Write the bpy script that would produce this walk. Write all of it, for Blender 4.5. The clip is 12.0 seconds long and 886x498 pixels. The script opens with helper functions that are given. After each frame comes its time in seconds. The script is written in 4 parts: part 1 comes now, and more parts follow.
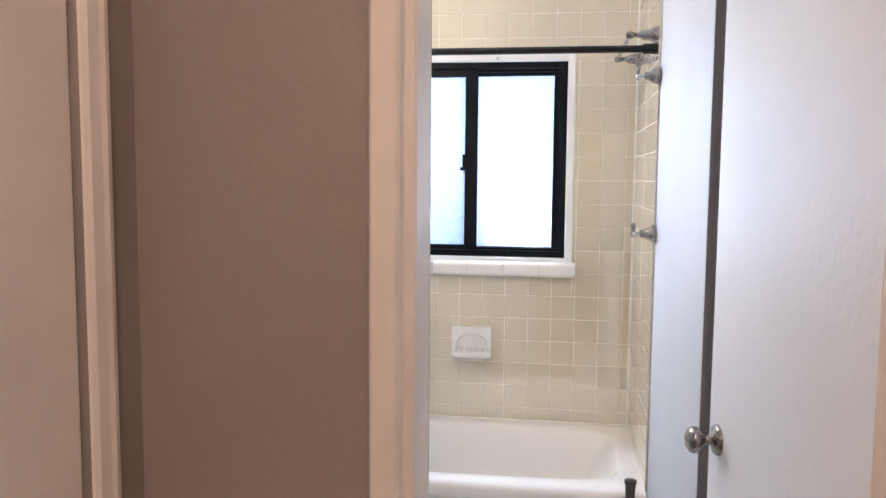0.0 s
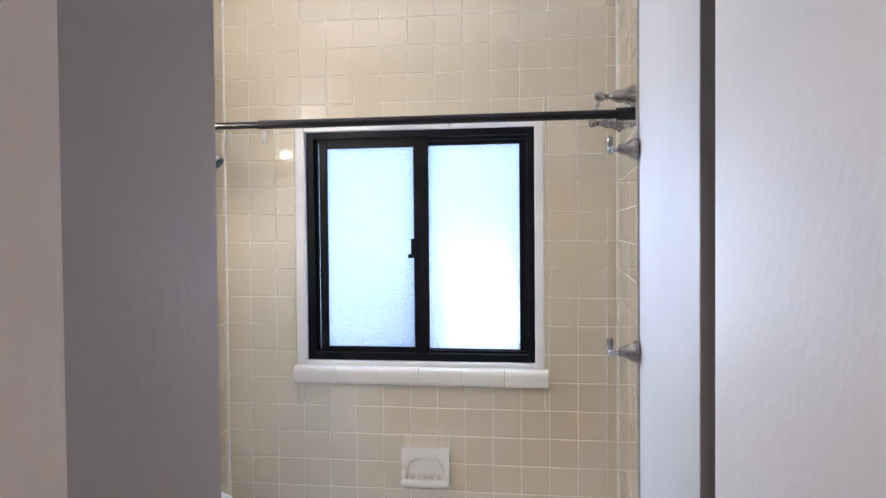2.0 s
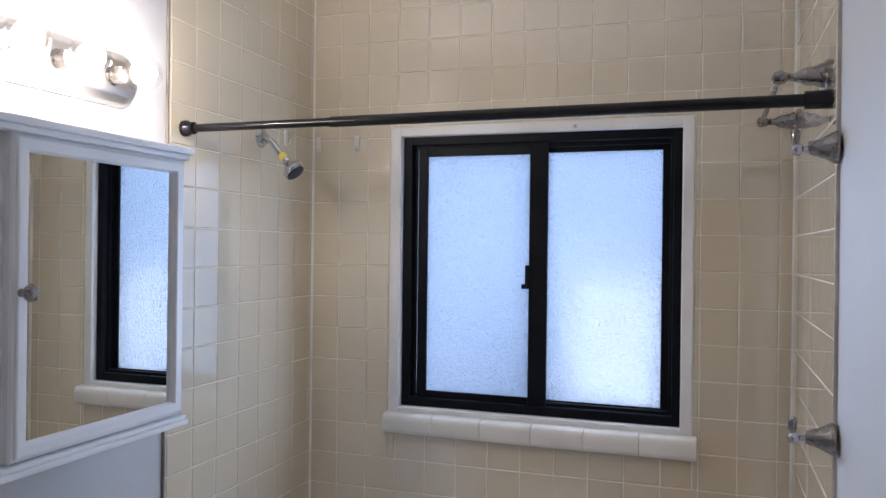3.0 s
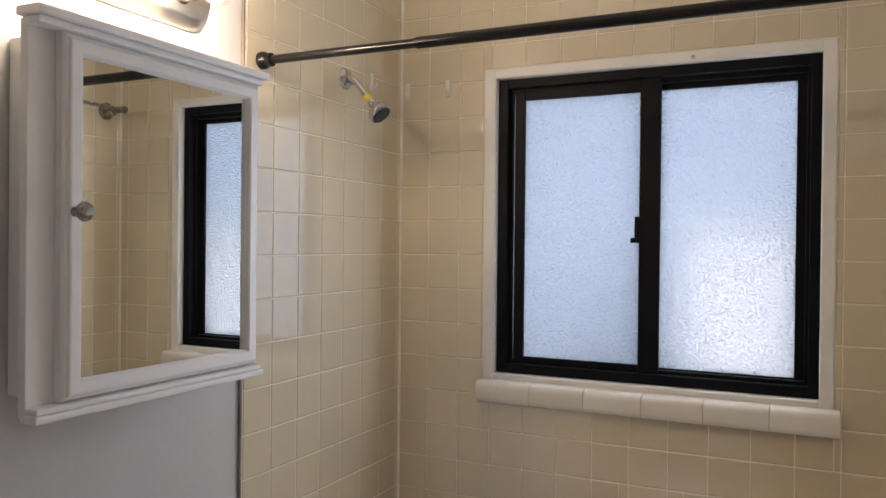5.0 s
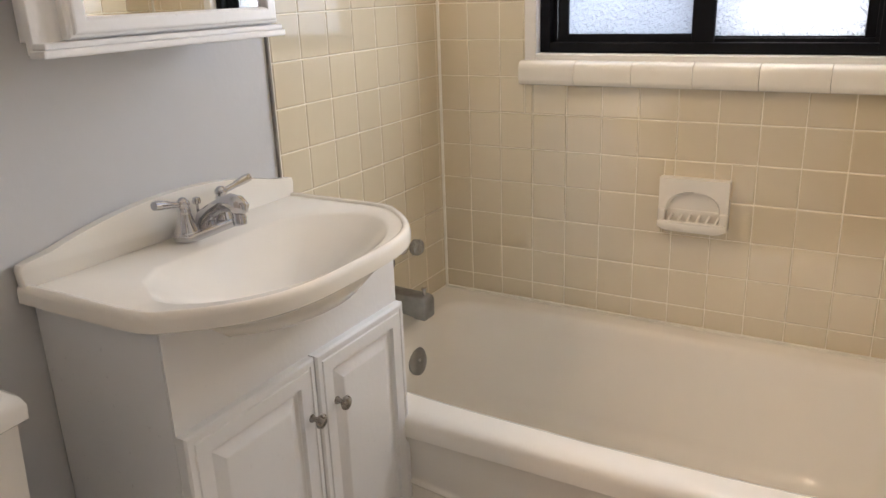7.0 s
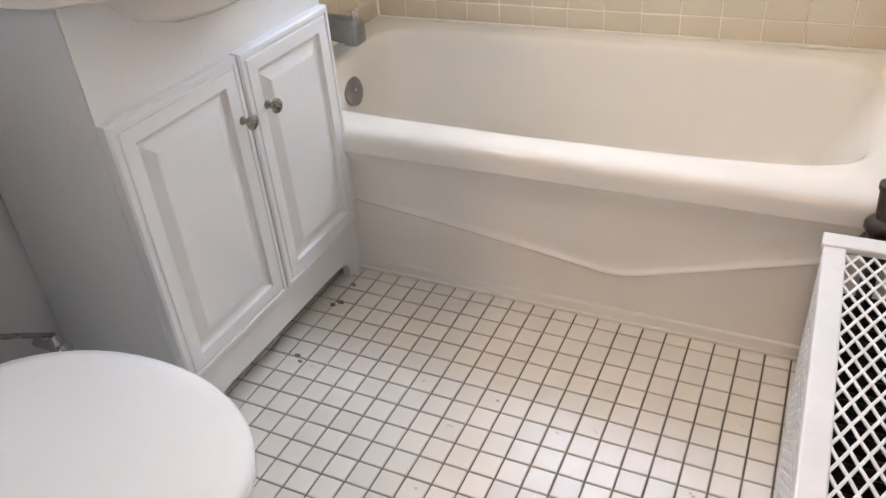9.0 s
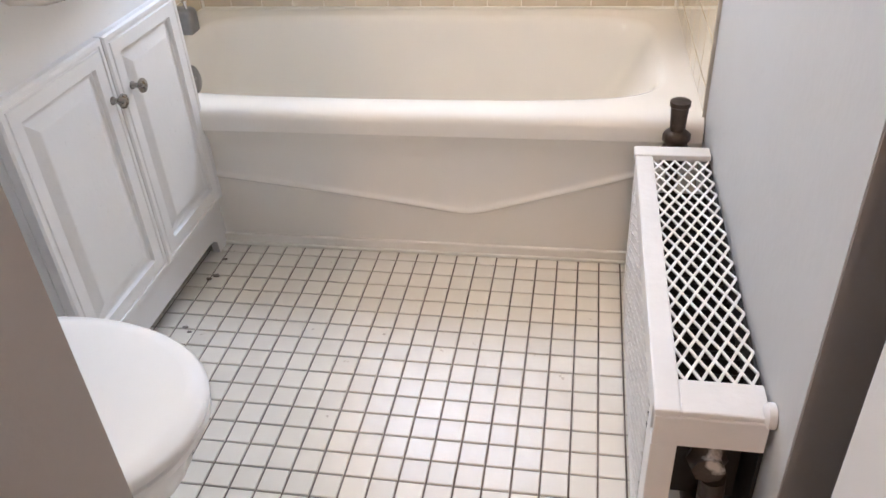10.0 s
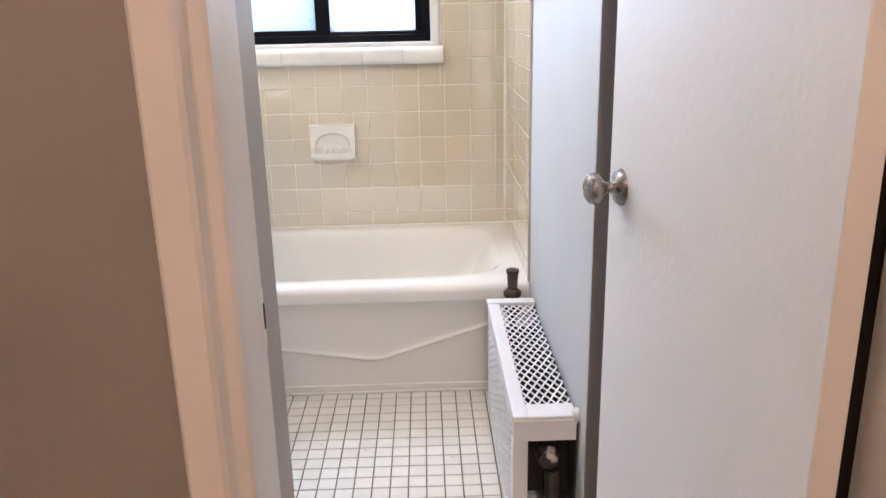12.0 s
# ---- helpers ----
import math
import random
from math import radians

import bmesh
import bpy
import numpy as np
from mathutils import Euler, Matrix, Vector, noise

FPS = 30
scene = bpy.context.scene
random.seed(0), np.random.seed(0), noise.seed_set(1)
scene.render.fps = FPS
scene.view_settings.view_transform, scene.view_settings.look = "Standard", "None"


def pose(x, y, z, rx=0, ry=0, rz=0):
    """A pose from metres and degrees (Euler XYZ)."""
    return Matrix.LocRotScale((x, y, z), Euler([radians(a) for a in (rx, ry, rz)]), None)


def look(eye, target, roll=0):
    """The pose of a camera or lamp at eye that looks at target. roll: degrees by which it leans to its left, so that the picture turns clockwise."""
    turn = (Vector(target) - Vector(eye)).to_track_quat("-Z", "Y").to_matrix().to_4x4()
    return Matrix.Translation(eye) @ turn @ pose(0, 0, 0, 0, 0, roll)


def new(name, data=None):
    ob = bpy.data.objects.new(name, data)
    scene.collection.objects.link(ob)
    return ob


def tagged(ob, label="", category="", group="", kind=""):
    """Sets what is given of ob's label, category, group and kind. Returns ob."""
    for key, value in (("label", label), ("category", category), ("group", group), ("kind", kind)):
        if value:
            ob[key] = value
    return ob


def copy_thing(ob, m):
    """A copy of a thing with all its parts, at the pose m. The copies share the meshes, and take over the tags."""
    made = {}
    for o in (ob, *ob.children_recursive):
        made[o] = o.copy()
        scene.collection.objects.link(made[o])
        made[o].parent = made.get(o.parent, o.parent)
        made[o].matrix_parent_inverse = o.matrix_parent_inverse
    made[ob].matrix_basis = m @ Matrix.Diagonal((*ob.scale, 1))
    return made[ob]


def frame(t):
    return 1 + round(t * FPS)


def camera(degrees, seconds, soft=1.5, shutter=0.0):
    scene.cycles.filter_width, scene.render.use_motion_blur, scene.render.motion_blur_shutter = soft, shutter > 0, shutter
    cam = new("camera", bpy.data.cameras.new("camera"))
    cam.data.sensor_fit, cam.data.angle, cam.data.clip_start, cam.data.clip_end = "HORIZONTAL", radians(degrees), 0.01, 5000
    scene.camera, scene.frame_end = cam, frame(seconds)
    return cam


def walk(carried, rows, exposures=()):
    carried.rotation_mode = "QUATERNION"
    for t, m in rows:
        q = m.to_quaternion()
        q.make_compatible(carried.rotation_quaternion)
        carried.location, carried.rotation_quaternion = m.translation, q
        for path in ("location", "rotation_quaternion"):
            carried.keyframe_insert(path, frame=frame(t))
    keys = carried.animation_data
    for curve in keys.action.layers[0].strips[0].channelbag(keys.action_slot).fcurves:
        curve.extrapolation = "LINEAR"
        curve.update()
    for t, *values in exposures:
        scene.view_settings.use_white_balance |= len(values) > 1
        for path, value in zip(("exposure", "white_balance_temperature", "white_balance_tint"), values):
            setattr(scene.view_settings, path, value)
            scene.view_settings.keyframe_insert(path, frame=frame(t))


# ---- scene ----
cam = camera(58.9, 12.0)
PATH = [
    (0, (1.164, -0.111, 1.531), (0.874, 1.859, 1.35), 0.5),
    (0.5, (1.183, -0.087, 1.6), (1.064, 1.905, 1.45), 0.2),
    (1, (1.238, 0.055, 1.611), (1.143, 2.051, 1.515), 0.1),
    (1.5, (1.305, 0.256, 1.632), (1.124, 2.246, 1.561), -0.3),
    (2, (1.306, 0.556, 1.679), (0.997, 2.531, 1.626), -0.5),
    (2.5, (1.278, 0.837, 1.671), (0.787, 2.775, 1.654), -0.2),
    (2.8, (1.286, 1.0, 1.69), (0.683, 2.907, 1.679), 0.4),
    (3, (1.276, 1.09, 1.688), (0.628, 2.98, 1.688), 0.7),
    (3.2, (1.262, 1.157, 1.672), (0.550, 3.026, 1.693), 1.0),
    (4.8, (1.195, 1.275, 1.558), (0.340, 3.082, 1.607), 0.4),
    (5, (1.195, 1.289, 1.557), (0.325, 3.090, 1.544), 0.6),
    (5.2, (1.214, 1.307, 1.553), (0.315, 3.091, 1.475), 0.8),
    (5.5, (1.239, 1.311, 1.513), (0.318, 3.08, 1.363), -0.5),
    (6, (1.254, 1.345, 1.454), (0.309, 3.083, 1.158), -1.2),
    (6.5, (1.246, 1.353, 1.406), (0.281, 3.044, 0.947), -1.7),
    (7, (1.233, 1.354, 1.357), (0.266, 2.987, 0.725), -2.1),
    (7.5, (1.211, 1.353, 1.307), (0.263, 2.928, 0.518), -2.6),
    (7.7, (1.212, 1.347, 1.289), (0.274, 2.894, 0.436), -2.9),
    (9.3, (1.287, 1.279, 1.148), (0.634, 2.785, 0.004), -5.0),
    (9.5, (1.261, 1.228, 1.168), (0.725, 2.762, 0.002), -4.7),
    (10, (1.23, 1.06, 1.164), (0.901, 2.682, 0.041), -3.6),
    (10.5, (1.228, 0.895, 1.177), (1.017, 2.6, 0.153), -1.7),
    (11, (1.239, 0.664, 1.206), (1.091, 2.461, 0.34), -0.3),
    (11.5, (1.196, 0.435, 1.251), (1.117, 2.31, 0.558), -0.7),
    (12, (1.161, 0.212, 1.295), (1.198, 2.124, 0.708), -1.2),
]
walk(cam, [(t, look(eye, target, roll)) for t, eye, target, roll in PATH],
     exposures=[(0.0, 0.65, 5050, 13), (1.0, 0.65, 5050, 13), (1.5, 0.45, 5150, 13), (2.5, -0.1, 4800, 15), (3.2, -0.65, 5050, 15), (5.0, -0.68, 6050, 15), (5.5, -0.65, 6400, 15),
                (6.5, -0.2, 6400, 14), (7.5, 0.45, 6100, 14), (9.5, 0.7, 5500, 14), (10.5, 0.82, 5450, 14), (12.0, 0.85, 5150, 13)])

# ---- the plan, in metres ----
XL, XR, YB = -0.03, 1.503, 3.5        # bathroom side walls and window wall
YT, TUB_TOP, CEIL = 2.735, 0.40, 2.75  # tile edge and tub front, tub rim, ceiling
YH, YS = 0.905, 0.995                   # hall side and bath side of the door wall
JL, JR = 0.976, 1.643                  # door jambs
YP = 1.39                              # end of the wall beside the door
WX0, WX1, WZ0, WZ1 = 0.273, 1.220, 1.143, 2.082   # window opening in the tiled wall

# ---- world and lights ----
world = bpy.data.worlds.new("world")
scene.world = world
world.use_nodes = True
wn = world.node_tree
sky = wn.nodes.new("ShaderNodeTexSky")
sky.sky_type, sky.sun_disc, sky.sun_elevation, sky.sun_rotation = "NISHITA", False, radians(40), radians(150)
wn.links.new(sky.outputs[0], wn.nodes["Background"].inputs[0])
wn.nodes["Background"].inputs[1].default_value = 0.1


def area_lamp(name, m, sx, sy, watts, colour):
    data = bpy.data.lights.new(name, "AREA")
    data.shape, data.size, data.size_y, data.energy, data.color = "RECTANGLE", sx, sy, watts, colour
    ob = new(name, data)
    ob.matrix_world = m
    return ob


area_lamp("window_daylight", look((0.75, 3.74, 1.68), (0.75, 0.0, 1.2)), 0.95, 0.95, 24.0, (0.80, 0.885, 1.0))

# ---- materials ----


def material(name, colour, rough=0.5, metal=0.0, vary=0.08, scale=6.0, bump=0.0, bump_scale=80.0, coat=0.0, random_tint=0.0, specks=None):
    """A surface with slow blotches, fine grain, relief and, for repeated pieces, a small shift from piece to piece."""
    m = bpy.data.materials.new(name)
    m.use_nodes = True
    n, l = m.node_tree.nodes, m.node_tree.links
    b = n["Principled BSDF"]
    b.inputs["Metallic"].default_value = metal
    b.inputs["Coat Weight"].default_value = coat
    co = n.new("ShaderNodeTexCoord")
    geo = n.new("ShaderNodeNewGeometry")
    big = n.new("ShaderNodeTexNoise")
    big.inputs["Scale"].default_value, big.inputs["Detail"].default_value = scale, 5
    l.new(geo.outputs["Position"], big.inputs["Vector"])
    fine = n.new("ShaderNodeTexNoise")
    fine.inputs["Scale"].default_value, fine.inputs["Detail"].default_value = bump_scale, 3
    l.new(geo.outputs["Position"], fine.inputs["Vector"])
    ramp = n.new("ShaderNodeMapRange")
    ramp.inputs["From Min"].default_value, ramp.inputs["From Max"].default_value = 0.3, 0.7
    ramp.inputs["To Min"].default_value, ramp.inputs["To Max"].default_value = 1 - vary, 1 + vary * 0.4
    l.new(big.outputs["Fac"], ramp.inputs["Value"])
    hue = n.new("ShaderNodeHueSaturation")
    hue.inputs["Color"].default_value = (*colour, 1)
    l.new(ramp.outputs[0], hue.inputs["Value"])
    out = hue.outputs[0]
    if random_tint:
        info = n.new("ShaderNodeObjectInfo")
        r2 = n.new("ShaderNodeMapRange")
        r2.inputs["To Min"].default_value, r2.inputs["To Max"].default_value = 1 - random_tint, 1 + random_tint * 0.5
        l.new(info.outputs["Random"], r2.inputs["Value"])
        h2 = n.new("ShaderNodeHueSaturation")
        l.new(out, h2.inputs["Color"])
        l.new(r2.outputs[0], h2.inputs["Value"])
        out = h2.outputs[0]
    if specks:
        sp = n.new("ShaderNodeTexNoise")
        sp.inputs["Scale"].default_value, sp.inputs["Detail"].default_value = specks[1], 6
        l.new(geo.outputs["Position"], sp.inputs["Vector"])
        sr = n.new("ShaderNodeMapRange")
        sr.inputs["From Min"].default_value, sr.inputs["From Max"].default_value = specks[2], specks[2] + 0.06
        l.new(sp.outputs["Fac"], sr.inputs["Value"])
        mix = n.new("ShaderNodeMix")
        mix.data_type = "RGBA"
        l.new(sr.outputs[0], mix.inputs["Factor"])
        l.new(out, mix.inputs[6])
        mix.inputs[7].default_value = (*specks[0], 1)
        out = mix.outputs[2]
    l.new(out, b.inputs["Base Color"])
    rr = n.new("ShaderNodeMapRange")
    rr.inputs["To Min"].default_value, rr.inputs["To Max"].default_value = max(rough - 0.06, 0.02), rough + 0.06
    l.new(fine.outputs["Fac"], rr.inputs["Value"])
    l.new(rr.outputs[0], b.inputs["Roughness"])
    if bump:
        bp = n.new("ShaderNodeBump")
        bp.inputs["Strength"].default_value, bp.inputs["Distance"].default_value = 1.0, bump
        l.new(fine.outputs["Fac"], bp.inputs["Height"])
        l.new(bp.outputs[0], b.inputs["Normal"])
    return m


M = {}
M["tile"] = material("glazed_cream_tile", (0.69, 0.61, 0.445), 0.07, vary=0.05, scale=3, bump=0.0003, bump_scale=14, random_tint=0.02)
M["grout"] = material("pale_grout", (0.79, 0.745, 0.63), 0.7, vary=0.10, scale=9, bump=0.0004, bump_scale=300)
M["caulk"] = material("white_caulk", (0.80, 0.78, 0.70), 0.4, vary=0.12, scale=14, bump=0.0015, bump_scale=60)
M["floor_tile"] = material("ceramic_floor_tile", (0.80, 0.765, 0.68), 0.20, vary=0.05, scale=5, bump=0.0004, bump_scale=60, random_tint=0.05,
                           specks=((0.42, 0.36, 0.28), 30, 0.70))
M["floor_grout"] = material("dark_floor_grout", (0.15, 0.12, 0.095), 0.9, vary=0.35, scale=12, bump=0.001, bump_scale=200)
M["bath_paint"] = material("grey_wall_paint", (0.57, 0.57, 0.567), 0.6, vary=0.04, scale=2.5, bump=0.0006, bump_scale=55)
M["taupe_grey"] = material("taupe_grey_paint", (0.40, 0.375, 0.35), 0.5, vary=0.04, scale=2.5, bump=0.0006, bump_scale=55)
M["white_paint"] = material("white_gloss_paint", (0.82, 0.82, 0.81), 0.54, vary=0.03, scale=3, bump=0.0007, bump_scale=60)
M["trim_paint"] = material("white_trim_paint", (0.80, 0.79, 0.76), 0.34, vary=0.06, scale=8, bump=0.0012, bump_scale=45)
M["hall_paint"] = material("taupe_hall_paint", (0.29, 0.262, 0.24), 0.6, vary=0.05, scale=2.2, bump=0.001, bump_scale=60)
# shade behind the open door is put into this near-black colour
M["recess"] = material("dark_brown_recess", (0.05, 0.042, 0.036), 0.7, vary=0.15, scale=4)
M["ceiling_paint"] = material("white_ceiling_paint", (0.80, 0.79, 0.77), 0.7, vary=0.03, scale=2, bump=0.0008, bump_scale=90)
M["hall_wood"] = material("brown_floor_wood", (0.26, 0.15, 0.08), 0.35, vary=0.3, scale=5, bump=0.0004, bump_scale=120)
M["enamel"] = material("white_tub_enamel", (0.83, 0.80, 0.735), 0.12, vary=0.03, scale=3, bump=0.0004, bump_scale=8)
M["porcelain"] = material("white_porcelain", (0.84, 0.83, 0.80), 0.10, vary=0.02, scale=4)
M["cultured"] = material("cultured_marble_top", (0.83, 0.79, 0.71), 0.14, vary=0.03, scale=5)
M["lacquer"] = material("white_cabinet_lacquer", (0.80, 0.80, 0.79), 0.3, vary=0.03, scale=6, bump=0.0004, bump_scale=90)
M["soap"] = material("ceramic_soap_dish", (0.80, 0.775, 0.71), 0.14, vary=0.05, scale=12)
M["frame_black"] = material("black_aluminium", (0.007, 0.0075, 0.010), 0.42, vary=0.3, scale=14, bump=0.0003, bump_scale=120)
M["rod_black"] = material("black_rod_metal", (0.012, 0.011, 0.011), 0.22, metal=0.3, vary=0.2, scale=20)
M["chrome"] = material("polished_chrome", (0.58, 0.58, 0.60), 0.05, metal=1.0, vary=0.05, scale=30)
M["nickel"] = material("brushed_nickel", (0.33, 0.31, 0.285), 0.27, metal=1.0, vary=0.05, scale=40)
M["plate_nickel"] = material("brushed_plate_nickel", (0.60, 0.58, 0.55), 0.32, metal=1.0, vary=0.05, scale=40)
M["edge"] = material("dark_tile_edge", (0.24, 0.215, 0.18), 0.6, vary=0.3, scale=20)
M["edge_light"] = material("pale_tile_edge", (0.50, 0.47, 0.41), 0.6, vary=0.2, scale=20)
M["chipped"] = material("chipped_white_paint", (0.80, 0.79, 0.77), 0.36, vary=0.06, scale=8, bump=0.0015, bump_scale=45, specks=((0.16, 0.14, 0.12), 22, 0.70))
M["dark_iron"] = material("dusty_dark_iron", (0.022, 0.019, 0.017), 0.6, metal=0.2, vary=0.4, scale=25)
M["dull_nickel"] = material("dull_grey_metal", (0.30, 0.30, 0.30), 0.34, metal=0.9, vary=0.2, scale=30)
M["bronze"] = material("tarnished_bronze", (0.075, 0.055, 0.042), 0.4, metal=0.6, vary=0.45, scale=40, bump=0.001, bump_scale=90, specks=((0.3, 0.28, 0.25), 45, 0.68))
M["iron"] = material("peeling_painted_iron", (0.05, 0.038, 0.03), 0.45, metal=0.2, vary=0.5, scale=14, bump=0.002, bump_scale=60, specks=((0.62, 0.58, 0.52), 13, 0.60))
M["cover_metal"] = material("white_enamelled_steel", (0.80, 0.79, 0.77), 0.32, vary=0.06, scale=9, bump=0.0008, bump_scale=60)
M["dark"] = material("dark_gap", (0.02, 0.018, 0.016), 0.8, vary=0.2)
M["yellow"] = material("yellow_tape", (0.75, 0.62, 0.10), 0.6, vary=0.2, scale=60)
M["plastic"] = material("clear_white_plastic", (0.75, 0.73, 0.66), 0.2, vary=0.05)
M["acrylic"] = material("clear_acrylic", (0.62, 0.62, 0.60), 0.08, vary=0.05)
M["acrylic"].node_tree.nodes["Principled BSDF"].inputs["Transmission Weight"].default_value = 0.7


def mirror_material():
    m = bpy.data.materials.new("mirror_glass")
    m.use_nodes = True
    b = m.node_tree.nodes["Principled BSDF"]
    b.inputs["Base Color"].default_value, b.inputs["Metallic"].default_value, b.inputs["Roughness"].default_value = (0.86, 0.88, 0.87, 1), 1.0, 0.01
    return m


def frosted_material():
    """Pebbled privacy glass: scatters the daylight that falls on it from outside, with a soft gloss on its relief."""
    m = bpy.data.materials.new("pebbled_glass")
    m.use_nodes = True
    n, l = m.node_tree.nodes, m.node_tree.links
    n.clear()
    out, mix = n.new("ShaderNodeOutputMaterial"), n.new("ShaderNodeMixShader")
    tr, gl = n.new("ShaderNodeBsdfTranslucent"), n.new("ShaderNodeBsdfGlossy")
    tr.inputs["Color"].default_value = (0.47, 0.49, 0.52, 1)
    gl.inputs["Roughness"].default_value = 0.2
    geo, vor, bp, fr = n.new("ShaderNodeNewGeometry"), n.new("ShaderNodeTexNoise"), n.new("ShaderNodeBump"), n.new("ShaderNodeFresnel")
    vor.inputs["Scale"].default_value, vor.inputs["Detail"].default_value = 130, 2
    l.new(geo.outputs["Position"], vor.inputs["Vector"])
    bp.inputs["Distance"].default_value = 0.014
    l.new(vor.outputs["Fac"], bp.inputs["Height"])
    for node in (tr, gl, fr):
        l.new(bp.outputs[0], node.inputs["Normal"])
    fr.inputs["IOR"].default_value = 1.45
    l.new(fr.outputs[0], mix.inputs[0])
    l.new(tr.outputs[0], mix.inputs[1])
    l.new(gl.outputs[0], mix.inputs[2])
    l.new(mix.outputs[0], out.inputs[0])
    return m


def clear_bulb_material():
    m = bpy.data.materials.new("clear_bulb_glass")
    m.use_nodes = True
    n, l = m.node_tree.nodes, m.node_tree.links
    n.clear()
    out, mix = n.new("ShaderNodeOutputMaterial"), n.new("ShaderNodeMixShader")
    tr, gl = n.new("ShaderNodeBsdfTransparent"), n.new("ShaderNodeBsdfGlossy")
    gl.inputs["Roughness"].default_value = 0.05
    tr.inputs["Color"].default_value = (0.97, 0.96, 0.95, 1)
    mix.inputs[0].default_value = 0.10
    l.new(tr.outputs[0], mix.inputs[1])
    l.new(gl.outputs[0], mix.inputs[2])
    l.new(mix.outputs[0], out.inputs[0])
    return m


def glow(name, colour, strength):
    m = bpy.data.materials.new(name)
    m.use_nodes = True
    b = m.node_tree.nodes["Principled BSDF"]
    b.inputs["Emission Color"].default_value, b.inputs["Emission Strength"].default_value = (*colour, 1), strength
    return m


M["white_paint"].node_tree.nodes["Principled BSDF"].inputs["Specular IOR Level"].default_value = 0.2
M["frame_black"].node_tree.nodes["Principled BSDF"].inputs["Specular IOR Level"].default_value = 0.12
M["tile"].node_tree.nodes["Principled BSDF"].inputs["Specular IOR Level"].default_value = 0.9
glaze = M["tile"].node_tree.nodes["Principled BSDF"].inputs
glaze["IOR"].default_value, glaze["Coat Weight"].default_value, glaze["Coat IOR"].default_value, glaze["Coat Roughness"].default_value = 1.55, 1.0, 1.85, 0.025
M["bath_paint"].node_tree.nodes["Principled BSDF"].inputs["Specular IOR Level"].default_value = 0.25
M["mirror"], M["frosted"], M["bulb_glass"] = mirror_material(), frosted_material(), clear_bulb_material()
M["bulb_glow"] = glow("lit_bulb_core", (1.0, 0.78, 0.53), 270)
M["hall_glow"] = glow("lit_hall_globe", (1.0, 0.60, 0.34), 92)
M["sun_glow"] = glow("sunlit_wall_outside", (1.0, 0.97, 0.92), 19)

# ---- mesh helpers ----


def part(name, bm, mat, parent=None, label="", smooth=False):
    me = bpy.data.meshes.new(name)
    bmesh.ops.recalc_face_normals(bm, faces=bm.faces)
    for f in bm.faces:
        f.smooth = smooth
    bm.to_mesh(me)
    bm.free()
    me.materials.append(M[mat])
    ob = new(name, me)
    ob.parent = parent
    if label:
        ob["label"] = label
    if smooth:
        me.set_sharp_from_angle(angle=radians(50))
    return ob


def thing(name, label, category, x=0.0, y=0.0, z=0.0, group="", kind=""):
    """An empty at the base of a thing; its parts are built in world places and follow it."""
    ob = new(name)
    ob.empty_display_size = 0.05
    ob.location = (x, y, z)
    return tagged(ob, label, category, group, kind)


def keep(ob):
    """Parts are modelled in world places: undo the parents' shift."""
    p = ob.parent
    while p is not None and p.type != "EMPTY":
        p = p.parent
    if p is not None and ob.parent is p:
        ob.matrix_parent_inverse = Matrix.Translation(-p.location)
    return ob


def add(name, bm, mat, parent, label="", smooth=False):
    return keep(part(name, bm, mat, parent, label, smooth))


def box(x0, x1, y0, y1, z0, z1, bevel=0.0, segments=2, bm=None):
    own = bm is None
    bm = bm or bmesh.new()
    r = bmesh.ops.create_cube(bm, size=1, matrix=Matrix.Translation(((x0 + x1) / 2, (y0 + y1) / 2, (z0 + z1) / 2)) @ Matrix.Diagonal((x1 - x0, y1 - y0, z1 - z0, 1)))
    if bevel:
        edges = list({e for v in r["verts"] for e in v.link_edges})
        bmesh.ops.bevel(bm, geom=edges, offset=bevel, segments=segments, affect="EDGES", profile=0.5)
    return bm


def lathe(profile, origin, axis, steps=24, bm=None):
    """A turned shape: (distance along the axis, radius) pairs."""
    bm = bm or bmesh.new()
    q = Vector((0, 0, 1)).rotation_difference(Vector(axis).normalized()).to_matrix().to_4x4()
    m = Matrix.Translation(origin) @ q
    rings = []
    for d, r in profile:
        if r <= 1e-6:
            rings.append([bm.verts.new(m @ Vector((0, 0, d)))])
        else:
            rings.append([bm.verts.new(m @ Vector((r * math.cos(a), r * math.sin(a), d))) for a in (2 * math.pi * i / steps for i in range(steps))])
    for a, b in zip(rings, rings[1:]):
        for i in range(steps):
            k = (i + 1) % steps
            if len(a) == 1 and len(b) == 1:
                continue
            if len(a) == 1:
                bm.faces.new((a[0], b[i], b[k]))
            elif len(b) == 1:
                bm.faces.new((a[i], a[k], b[0]))
            else:
                bm.faces.new((a[i], a[k], b[k], b[i]))
    for ring in (rings[0], rings[-1]):
        if len(ring) > 1:
            bm.faces.new(ring)
    return bm


